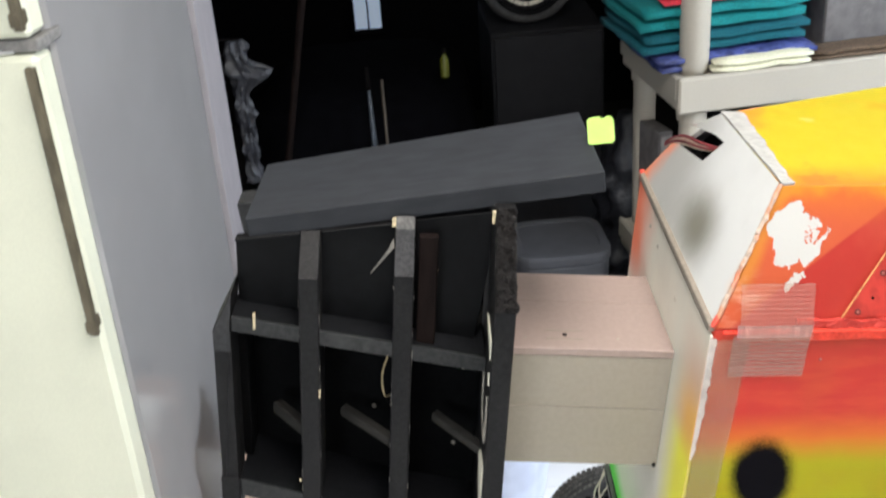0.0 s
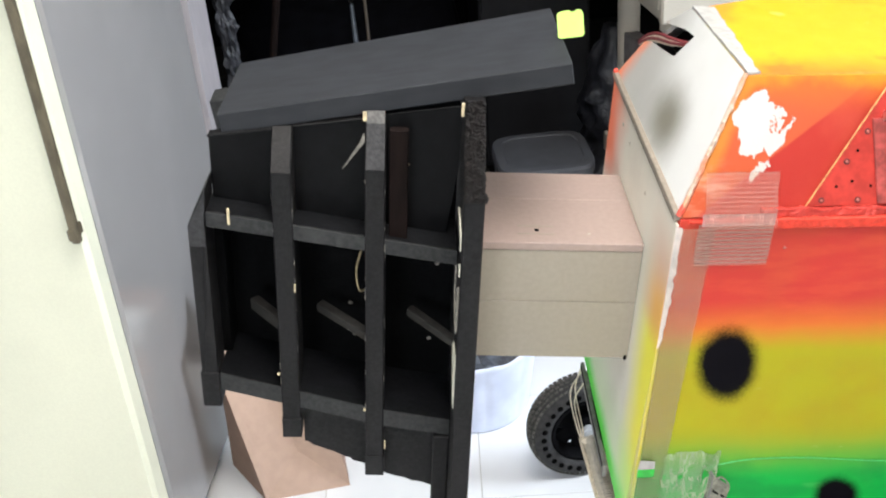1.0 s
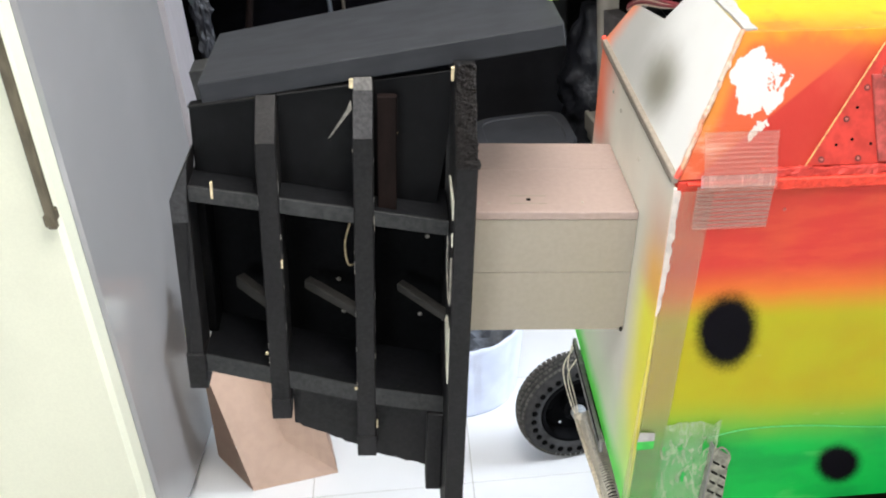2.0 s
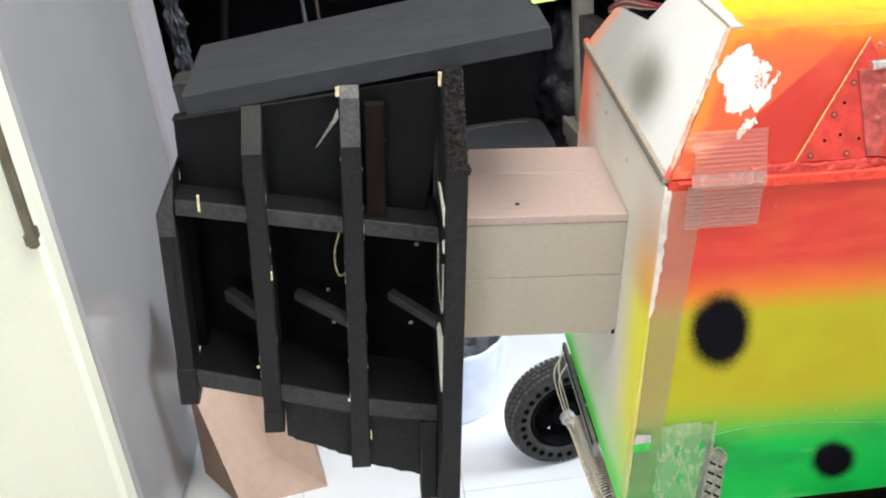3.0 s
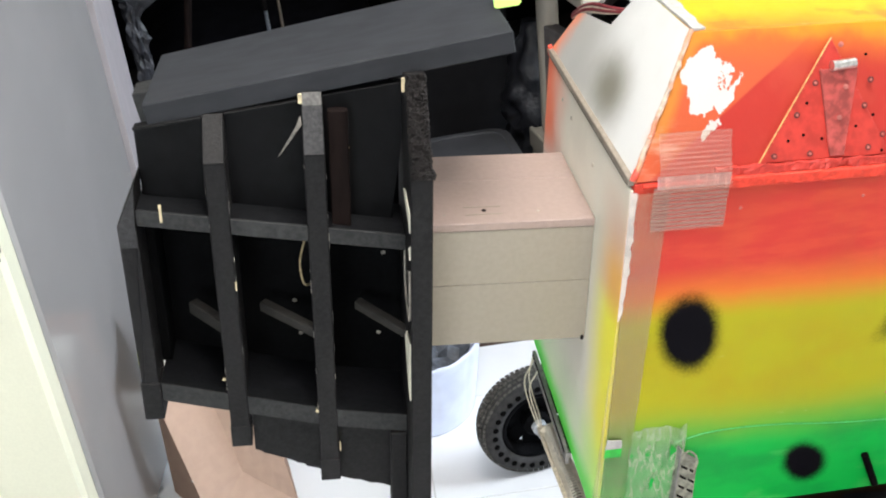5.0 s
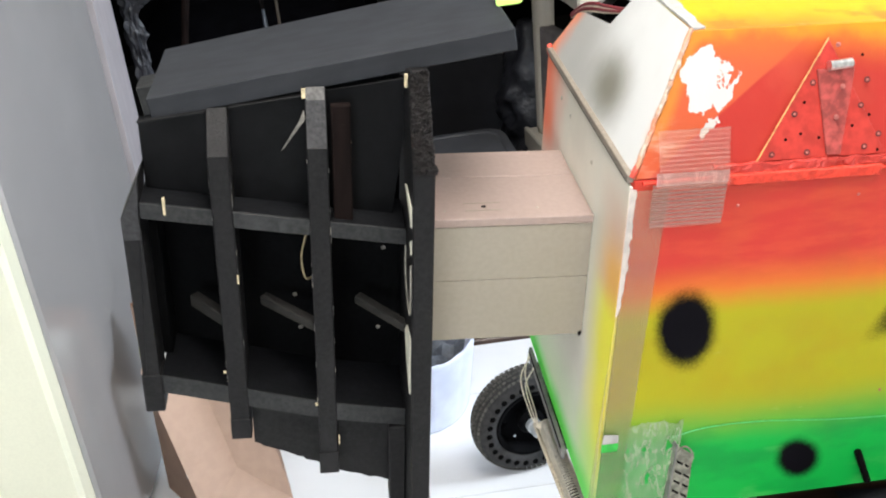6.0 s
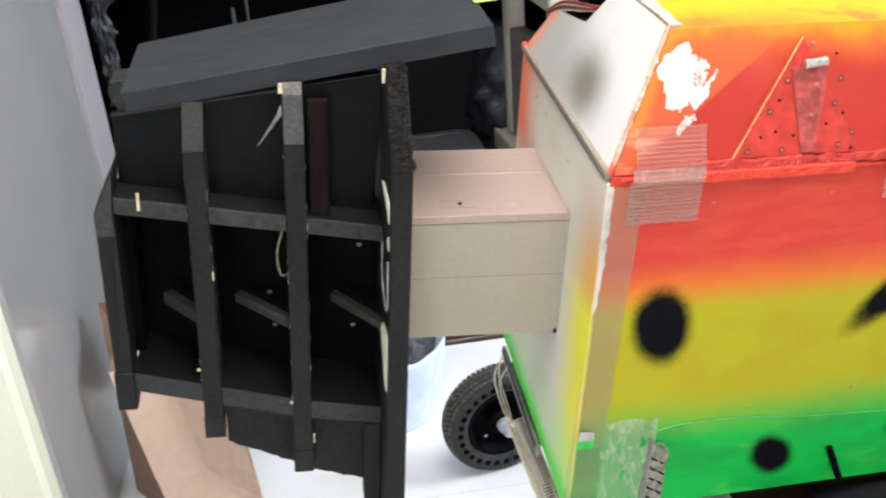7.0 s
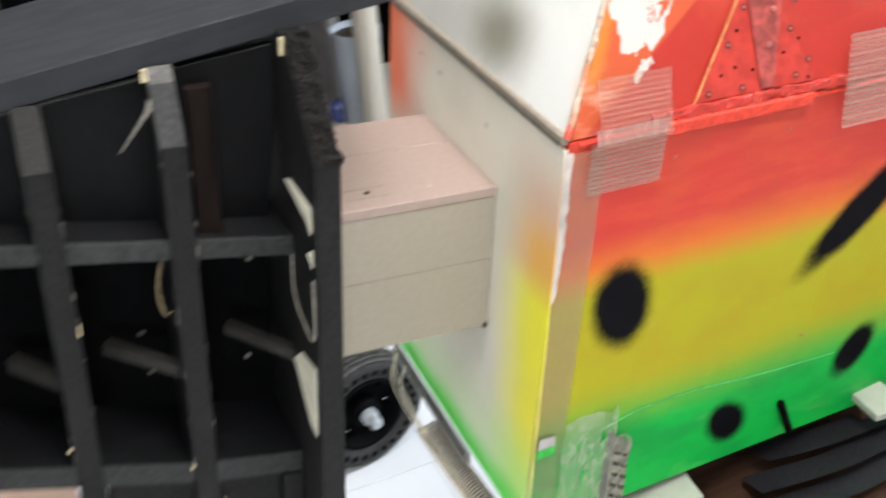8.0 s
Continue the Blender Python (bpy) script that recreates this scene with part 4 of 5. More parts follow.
def rubbish_sack(m):
    t = thing("rubbish_sack", m, "crumpled dark grey plastic sack standing beside the shelving", "sack")
    bm = bmesh.new()
    rows = []
    for j in range(30):
        v = j / 29
        w = 0.088 * math.sqrt(max(0.25, 1 - v ** 5)) * (0.8 + 0.9 * v * (1 - v))
        rows.append([])
        for i in range(28):
            a = 2 * math.pi * i / 28
            q = 1 + 0.42 * noise.noise(Vector((math.cos(a) * 1.8, math.sin(a) * 1.8, v * 11))) + 0.26 * noise.noise(Vector((math.cos(a) * 5, math.sin(a) * 5, v * 22)))
            rows[-1].append(bm.verts.new((w * q * math.cos(a), w * q * math.sin(a), 0.56 * v)))
    for a, b in zip(rows, rows[1:]):
        for i in range(28):
            bm.faces.new((a[i], a[(i + 1) % 28], b[(i + 1) % 28], b[i]))
    bm.faces.new(rows[0][::-1]), bm.faces.new(rows[-1])
    part("sack", bm, "film", t, "", True)


rubbish_sack(pose(0.462, 2.90, 0))


# ---- the sprayed box, its beam and the black rack: one leaning frame ----
LEANING = pose(0.203, 1.043, 0.952, 0, 6.0, 0)
LONG = 0.80
SKEW = math.tan(radians(5.0))


def front(x, z, out=0.0):
    """A place on the sprayed front of the box."""
    return (x, -0.115 + SKEW * x - out, z)


def ribbed_tape(name, corner, across, down, ribs, along_across, parent, crinkle=0.0, material="tape", height=0.0007):
    """A strip of ribbed clear tape laid on a face: corner, two edge vectors and the number of ribs."""
    bm = bmesh.new()
    c, a, d = Vector(corner), Vector(across), Vector(down)
    n = a.cross(d).normalized()
    if n.y > 0:
        n = -n
    nu, nv = (10, ribs * 4) if along_across else (ribs * 4, 10)
    grid = []
    for j in range(nv + 1):
        line = []
        for i in range(nu + 1):
            u, v = i / nu, j / nv
            wave = math.cos(2 * math.pi * ribs * (v if along_across else u))
            p = c + a * u + d * v + n * (0.0015 + height * wave)
            p += n * crinkle * noise.noise(p * 70) + (a * 0.02 * noise.noise(p * 45) if i in (0, nu) else Vector())
            line.append(bm.verts.new(p))
        grid.append(line)
    for j in range(nv):
        for i in range(nu):
            bm.faces.new((grid[j][i], grid[j][i + 1], grid[j + 1][i + 1], grid[j + 1][i]))
    return part(name, bm, material, parent, "ribbed clear packing tape", True)


def sprayed_box(m):
    t = thing("sprayed_box", m, "large box sprayed red, yellow and green with black spots", "box")
    yb = 0.282
    # lower case
    case = part("front_panel", slab([front(0.0034, -0.345), front(LONG, -0.345), front(LONG, 0.0955), front(0.0034, 0.0955)], 0.010, 0.0008), "front", t, "panel sprayed in red, yellow and green bands")
    end = part("end_panel", plate_x([(-0.1146, -0.345), (yb, -0.345), (yb, 0.089), (-0.1146, 0.089)], 0.0, 0.0030, 0.0008), "end", t, "cream end panel with overspray along its edges")
    part("end_panel", plate_x([(-0.1045 + SKEW * LONG, -0.345), (0.372, -0.345), (0.372, 0.089), (-0.1045 + SKEW * LONG, 0.089)], LONG - 0.010, LONG, 0.001), "end", t)
    part("back_panel", slab([(LONG - 0.01, 0.371, -0.345), (0.010, yb, -0.345), (0.010, yb, 0.089), (LONG - 0.01, 0.371, 0.089)], 0.010), "cream", t)
    part("base", slab([(0.010, -0.098, -0.333), (LONG - 0.01, -0.098 + SKEW * LONG, -0.333), (LONG - 0.01, yb - 0.012, -0.333), (0.010, yb - 0.012, -0.333)], 0.010), "cream", t)
    # lid
    TF, TB = Vector((0.057, -0.069, 0.232)), Vector((0.0546, 0.155, 0.226))
    tf_r = Vector((LONG - 0.05, -0.069 + SKEW * LONG, 0.232))
    # the lid's back edge runs out to a wider far end
    tb_m, tb_r = Vector((0.40, 0.340, 0.226)), Vector((LONG - 0.05, 0.345, 0.226))
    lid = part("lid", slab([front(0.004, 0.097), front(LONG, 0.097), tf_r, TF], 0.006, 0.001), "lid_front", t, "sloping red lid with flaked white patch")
    low_f, low_b = Vector((0.002, -0.112, 0.097)), Vector((0.002, yb, 0.097))
    up_f, up_b = TF, TB

    def lid_at(y, z):
        return Vector((0.002 + (z - 0.097) * 0.055 / 0.135, y, z))

    # the slit cut into the slanting back edge of the lid's end
    cut = [lid_at(0.212, 0.190), lid_at(0.139, 0.206), lid_at(0.104, 0.210), lid_at(0.130, 0.176), lid_at(0.243, 0.158)]
    part("lid_end", slab([low_f, up_f, up_b] + cut + [low_b], 0.005, 0.0), "lid_end", lid, "white lid end with a sprayed dark smudge and a cut slit")
    part("lid_top", slab([TF, tf_r, tb_r, tb_m, TB], 0.006, 0.001), "lid_top", lid, "yellow sprayed lid top")
    # this stretch is coloured dark so the slit reads as shaded
    part("lid_back", slab([(0.40, 0.350, 0.097), low_b, TB, tb_m], 0.006, 0.0), "gasket", lid)
    part("lid_back", slab([(LONG, 0.372, 0.097), (0.40, 0.350, 0.097), tb_m, tb_r], 0.006, 0.0), "lid_top", lid)
    part("lid_end", slab([(LONG, 0.372, 0.097), tb_r, tf_r, front(LONG, 0.097)], 0.005), "lid_end", lid)
    # near-black sheet behind the slit, standing for the shade inside
    part("slit_shade", slab([p + Vector((0.022, 0, 0)) for p in (lid_at(0.240, 0.160), lid_at(0.095, 0.165), lid_at(0.090, 0.216), lid_at(0.205, 0.196))], 0.003), "hole", lid)
    # edgings on the lid's corners
    part("corner_edging", tube([low_f.lerp(up_f, k / 30) + Vector((-0.001, -0.002, 0.002)) + noise.noise_vector(Vector((k * 0.7, 3, 1))) * 0.0014 for k in range(31)], [0.0024 + 0.0012 * noise.noise(Vector((k * 0.8, 9, 2))) + 0.0035 * max(0, 1 - k / 9) * abs(noise.noise(Vector((k * 1.3, 2, 7)))) for k in range(31)], 7), "edge_mix", lid, "cream corner edging with lumpy red overspray")
    band = slab([TF + Vector((0.001, -0.002, 0.003)), TF + Vector((0.014, 0.003, 0.002)), TB + Vector((0.026, 0.004, 0.002)), TB + Vector((0.0, 0.003, 0.003))], 0.0026, 0.0004)
    bmesh.ops.subdivide_edges(band, edges=[e for e in band.edges if e.calc_length() > 0.05], cuts=24)
    for v in band.verts:
        v.co += noise.noise_vector(v.co * 140) * 0.0012 + Vector((0.0028 * noise.noise(v.co * 55), 0, 0)) * (v.co.x > 0.062)
    part("corner_edging", band, "edging", lid, "grey-white edging strip of the lid end")
    # rim strip along the top of the end panel
    part("rim_strip", block(-0.0028, 0.004, -0.112, yb - 0.003, 0.0925, 0.1005, 0.0008), "ledge", t, "narrow dirty cream ledge between case and lid")
    part("rim_gap", block(-0.0012, 0.003, -0.104, yb - 0.003, 0.0892, 0.0923, 0.0002), "fawn", t, "dark gap under the ledge")
    lump = block(-0.003, 0.003, yb - 0.009, yb + 0.002, 0.090, 0.103, 0.0015)
    bmesh.ops.subdivide_edges(lump, edges=lump.edges[:], cuts=3, use_grid_fill=True)
    for v in lump.verts:
        v.co += noise.noise_vector(v.co * 160) * 0.0025
    part("paint_lump", lump, "edge_mix", t, "lumpy red overspray at the back corner")
    # hinge rail and its rough seam
    bar = slab([front(0.098, 0.0865, 0.008), front(0.268, 0.0865, 0.008), front(0.268, 0.0985, 0.008), front(0.098, 0.0985, 0.008)], 0.010, 0.0014)
    lumps = slab([front(0.085, 0.0985, 0.005), front(0.330, 0.0985, 0.005), front(0.330, 0.1075, 0.003), front(0.085, 0.1075, 0.003)], 0.006, 0.0008)
    for bm, name, small, fine, label in ((bar, "hinge_rail", 0.0008, 0.0006, "red painted hinge rail with worn edges"), (lumps, "filler_seam", 0.0026, 0.0018, "rough lumps of red painted filler")):
        bmesh.ops.subdivide_edges(bm, edges=[e for e in bm.edges if e.calc_length() > 0.05], cuts=60)
        bmesh.ops.subdivide_edges(bm, edges=[e for e in bm.edges if abs(e.verts[0].co.z - e.verts[1].co.z) > 0.006], cuts=3)
        for v in bm.verts:
            v.co += noise.noise_vector(v.co * 90) * small + noise.noise_vector(v.co * 310) * fine
        part(name, bm, "trim_red" if name == "hinge_rail" else "red_metal", t, label)
    seam = tube([front(0.012 + i * 0.02, 0.093 + 0.002 * noise.noise(Vector((i, 2, 0))), 0.0015) for i in range(38)], [0.0022 + 0.0014 * abs(noise.noise(Vector((i * 0.9, 5, 1)))) for i in range(38)], 6)
    part("seam", seam, "trim_red", t)
    # triangular patch plate with a strap hinge
    up = Vector(TF) - Vector(front(0.057, 0.097))
    up.x = 0
    face = up.normalized()

    def on_lid(x, h, out=0.0):
        """A place on the sloping lid: along it and up its slope."""
        p = Vector(front(x, 0.097)) + face * h
        return p + Vector((0, -face.z, face.y)) * out

    plate = part("patch_plate", slab([on_lid(0.130, 0.010, 0.0025), on_lid(0.272, 0.010, 0.0025), on_lid(0.200, 0.128, 0.0025)], 0.0022, 0.0004), "red_metal", lid, "red sprayed triangular steel plate with screws")
    part("plate_edge", tube([on_lid(0.130, 0.010, 0.003), on_lid(0.200, 0.128, 0.003)], 0.0009, 6), "bare_edge", plate, "scratched bare edge")
    strap = part("strap_hinge", slab([on_lid(0.205, 0.012, 0.005), on_lid(0.220, 0.012, 0.005), on_lid(0.230, 0.098, 0.005), on_lid(0.189, 0.098, 0.005)], 0.0024, 0.0006), "hinge", lid, "purple-red oversprayed strap hinge")
    part("hinge_pin", tube([on_lid(0.200, 0.101, 0.008), on_lid(0.224, 0.103, 0.008)], 0.0050, 12), "steel", strap, "bare zinc hinge pin")
    for x, h in ((0.146, 0.016), (0.184, 0.016), (0.247, 0.018), (0.168, 0.055), (0.186, 0.085), (0.240, 0.060), (0.245, 0.085), (0.262, 0.030)):
        part("screw", lathe([(0.0015, -0.0004), (0.0015, 0.0006), (0.0008, 0.0009)], 10, Matrix.Translation(on_lid(x, h, 0.003)) @ Vector((0, -face.z, face.y)).to_track_quat("Z", "Y").to_matrix().to_4x4()), "screw", plate)
        part("screw_recess", lathe([(0.0033, 0), (0.0033, 0.0005)], 12, Matrix.Translation(on_lid(x, h, 0.0026)) @ Vector((0, -face.z, face.y)).to_track_quat("Z", "Y").to_matrix().to_4x4()), "recess", plate, "dark ring round the screw")
    for x, h in ((0.212, 0.050), (0.217, 0.080), (0.209, 0.121)):
        part("screw", lathe([(0.0026, 0), (0.0026, 0.0008), (0.0012, 0.0014)], 12, Matrix.Translation(on_lid(x, h, 0.006)) @ Vector((0, -face.z, face.y)).to_track_quat("Z", "Y").to_matrix().to_4x4()), "screw", strap)
    for x, h in ((0.160, 0.030), (0.176, 0.035), (0.178, 0.066), (0.196, 0.030), (0.232, 0.040), (0.250, 0.050), (0.238, 0.110), (0.262, 0.014), (0.226, 0.070)):
        part("rivet_hole", lathe([(0.0016, 0), (0.0016, 0.0003)], 8, Matrix.Translation(on_lid(x, h, 0.0028)) @ Vector((0, -face.z, face.y)).to_track_quat("Z", "Y").to_matrix().to_4x4()), "hole", plate)
    for x, z in ((0.118, 0.060), (0.252, 0.062), (0.36, 0.055), (0.34, -0.20)):
        part("rivet", lathe([(0.002, 0), (0.0012, 0.0012)], 8, Matrix.Translation(front(x, z)) @ pose(0, 0, 0, 90, 0, 0)), "screw", case)
    # nail heads on the end panel
    for y, z in ((0.14, 0.06), (0.19, 0.064), (0.03, 0.05)):
        part("nail", lathe([(0.003, 0), (0.002, 0.001)], 8, Matrix.Translation((0, y, z)) @ pose(0, 0, 0, 0, -90, 0)), "dirty_steel", end)
    # tapes
    ribbed_tape("tape", front(0.020, 0.150, 0.004), (0.073, 0.073 * SKEW, 0), (0.004, -0.012, -0.056), 13, True, t, 0.0, "tape_faint", 0.0004)
    # pale strip with the fold's highlight put into its tint
    ribbed_tape("tape", front(0.022, 0.1075, 0.0105), (0.074, 0.074 * SKEW, 0), (0.0, -0.002, -0.0125), 2, True, t, 0.0012, "tape_fold", 0.0003)
    ribbed_tape("tape", front(0.020, 0.094, 0.007), (0.078, 0.078 * SKEW, 0), (0.003, 0.004, -0.050), 14, True, t, 0.0, "tape", 0.0005)
    ribbed_tape("tape", front(0.002, 0.086, 0.001), (0.038, 0.038 * SKEW, 0), (-0.010, 0, -0.425), 14, False, t, 0.0, "tan_tape", 0.0004)
    ribbed_tape("tape", front(0.030, -0.208, 0.002), (0.066, 0.066 * SKEW, 0), (0.0, 0, -0.132), 7, False, t, 0.009, "loose_film")
    ribbed_tape("tape", front(0.298, 0.150, 0.005), (0.09, 0.09 * SKEW, 0), (0.004, -0.010, -0.090), 12, True, t)
    part("bare_patch", slab([front(0.0005, -0.228, 0.0062), front(0.020, -0.228, 0.0062), front(0.019, -0.217, 0.0062), front(0.002, -0.215, 0.0062)], 0.001, 0), "edging", case, "small unpainted white patch")
    part("green_stripe", slab([front(0.0002, -0.240, 0.0062), front(0.020, -0.240, 0.0062), front(0.020, -0.2284, 0.0062), front(0.0005, -0.2284, 0.0062)], 0.001, 0), "green_metal", case, "bright green stripe on the tape")
    # bare strip where the paint has come off the corner
    bm = bmesh.new()
    rows = []
    for k in range(37):
        z = -0.060 + 0.148 * k / 36
        wide = (0.0024 + 0.0036 * min(1, k / 14)) * (1 + 0.45 * noise.noise(Vector((k * 0.45, 4, 1)))) * (1 if k else 0.1)
        rows.append((bm.verts.new(front(-0.0004, z, 0.0024)), bm.verts.new(front(wide, z, 0.0036))))
    for (a, b), (c, d) in zip(rows, rows[1:]):
        bm.faces.new((a, b, d, c))
    bmesh.ops.solidify(bm, geom=bm.faces[:], thickness=0.0008)
    part("paint_chip", bm, "bare_chip", case, "long bare white chip on the corner")
    part("tape_edge", tube(curve_points([front(0.085, -0.234, 0.001), front(0.13, -0.225, 0.001), front(0.2, -0.226, 0.001), front(0.29, -0.236, 0.001), front(0.40, -0.243, 0.001)], 6), 0.0007, 5), "film_edge", case, "wrinkled green edge of clear film")
    # perforated strip over the lower edge, and a bolt
    strip = part("perforated_strip", slab([front(0.090, -0.352, 0.010), front(0.114, -0.370, 0.012), front(0.112, -0.256, 0.010), front(0.092, -0.242, 0.008)], 0.0022, 0.0004), "perforated", t, "dirty perforated steel strip")
    for k in range(7):
        for u0, u1 in ((0.15, 0.45), (0.58, 0.86)):
            xa, xb = 0.088 + 0.026 * u0, 0.088 + 0.026 * u1
            za, zb = -0.256 - 0.017 * u0 - k * 0.0145, -0.256 - 0.017 * u1 - k * 0.0145
            part("slot", slab([front(xa, za - 0.003, 0.0130), front(xb, zb - 0.003, 0.0135), front(xb, zb, 0.0135), front(xa, za, 0.0130)], 0.0008), "hole", strip)
    # the flange's shade is given by a darker grey
    part("flange", slab([front(0.087, -0.350, 0.0), front(0.0885, -0.350, 0.011), front(0.0905, -0.240, 0.009), front(0.089, -0.240, 0.0)], 0.0015), "gasket", strip, "folded flange in a darker grey for its shade")
    part("strip_hook", tube(curve_points([front(0.090, -0.256, 0.006), front(0.098, -0.238, 0.014), front(0.110, -0.252, 0.014), front(0.108, -0.272, 0.014)], 5), 0.0011, 6), "perforated", strip)
    part("bolt", tube([front(0.330, -0.288, 0.004), front(0.350, -0.332, 0.010)], 0.0045, 8), "hole", t, "short dark bolt")
    # bent green rod and rail under the lower corner
    part("green_rod", tube(curve_points([(-0.010, -0.121, -0.334), (0.012, -0.125, -0.340), (0.035, -0.126, -0.338), (0.058, -0.124, -0.340)], 5), 0.005, 8), "green_metal", t, "green sprayed rod under the corner")
    part("green_leg", slab([(0.003, -0.117, -0.346), (0.003, -0.117, -0.470), (0.030, -0.117, -0.470), (0.052, -0.117, -0.346)], 0.030, 0.002), "green_metal", t, "tapered green sprayed leg")
    rail = part("side_rail", block(-0.006, -0.001, 0.015, 0.245, -0.364, -0.346, 0.001), "gasket", t, "dull steel rail under the end panel")
    part("rail_slot", block(-0.0072, -0.0062, 0.022, 0.238, -0.3515, -0.3478, 0.0002), "hole", rail, "dark groove along the rail")
    # cables out of the lid's notch
    for k, (mat, r) in enumerate((("wire_dark", 0.0022), ("wire", 0.0016), ("wire_dark", 0.0024), ("wire", 0.0014))):
        d = Vector((-0.003, 0.0, 0.0032 * (1.5 - k) - 0.005))
        part("cable", tube(curve_points([lid_at(0.118, 0.194) + Vector((0.018, 0, 0)), lid_at(0.150, 0.190) + d * 0.7, lid_at(0.205, 0.178) + d, lid_at(0.236, 0.166) + d * 0.8, lid_at(0.258, 0.146) + Vector((0.004, 0.012, 0)) + d * 0.5], 6), r, 8), mat, lid, "thin cable through the slit")
    # hanging wires and sprung conduit
    for ya, yb, out in ((0.232, 0.152, 0.018), (0.224, 0.146, 0.026), (0.196, 0.138, 0.022)):
        part("thin_wire", tube(curve_points([(-0.008, ya, -0.349), (-out, (ya + yb) / 2 + 0.010, -0.366), (-out + 0.006, yb, -0.390), (-0.012, 0.122, -0.399)], 6), 0.0011, 6), "twine", t, "strand of pale twine")
    part("knot", lathe([(0.004, -0.006), (0.008, -0.002), (0.0085, 0.004), (0.004, 0.009)], 10, pose(-0.010, 0.124, -0.398, 80, 0, 10)), "twine", t, "knot of pale twine")
    axis = curve_points([(0.0, 0.125, -0.397), (0.005, 0.06, -0.402), (0.010, -0.01, -0.405), (0.016, -0.10, -0.412), (0.024, -0.16, -0.43)], 8)
    part("conduit", tube(axis, 0.0055, 10), "hole", t, "dark cable core")
    part("cable", tube([p + Vector((-0.0165, 0.004, 0.001)) for p in axis], 0.0028, 8), "wire", t, "pale yellow cable beside the spring")
    coil = []
    for i in range(len(axis) - 1):
        for k in range(26):
            p = axis[i].lerp(axis[i + 1], k / 26)
            a = 2 * math.pi * (i + k / 26) * 2.0
            coil.append(p + Vector((math.cos(a), 0.0, math.sin(a))) * 0.0115)
    part("spring", tube(coil, 0.0014, 5), "spring_steel", t, "bright steel coil spring")
    return t


sprayed_box(LEANING)


# ---- beam between box and rack ----
def boxed_beam(m):
    t = thing("boxed_beam", m, "square cream boarded beam joining box and rack", "beam")
    x0, x1 = -0.192, -0.0002
    part("front_board", block(x0, x1, 0.0, 0.010, -0.079, -0.0105, 0.0006), "cream", t)
    part("front_board", block(x0, x1, 0.0, 0.010, -0.159, -0.0795, 0.0006), "cream", t)
    top = part("top_board", block(x0, x1, -0.001, 0.105, -0.010, 0.0, 0.0008), "beam_top", t)
    part("top_board", block(x0, x1, 0.1055, 0.176, -0.010, 0.0, 0.0008), "beam_top", t)
    part("back_board", block(x0, x1, 0.166, 0.176, -0.159, -0.0105, 0.0008), "cream", t)
    part("bottom_board", block(x0, x1, 0.0105, 0.1655, -0.159, -0.149, 0.0008), "cream", t)
    part("screw_hole", lathe([(0.0028, 0), (0.0028, 0.0006)], 10, pose(-0.120, 0.028, 0.0)), "hole", top, "dark screw hole")
    for x, y in ((-0.06, 0.022), (-0.165, 0.02)):
        part("nail", lathe([(0.0016, 0), (0.0012, 0.0005)], 8, pose(x, y, 0.0)), "dirty_steel", top)
    part("pencil_mark", slab([(-0.142, 0.018, 0.0006), (-0.100, 0.018, 0.0006), (-0.100, 0.0195, 0.0006), (-0.142, 0.0195, 0.0006)], 0.0004), "cream", top)
    part("pencil_mark", slab([(-0.142, 0.036, 0.0006), (-0.100, 0.036, 0.0006), (-0.100, 0.0375, 0.0006), (-0.142, 0.0375, 0.0006)], 0.0004), "cream", top)
    part("wedge", block(-0.005, -0.0016, -0.002, 0.004, -0.161, -0.155, 0.0008), "rust", t, "small dark wedge at the joint")
    return t


boxed_beam(LEANING)


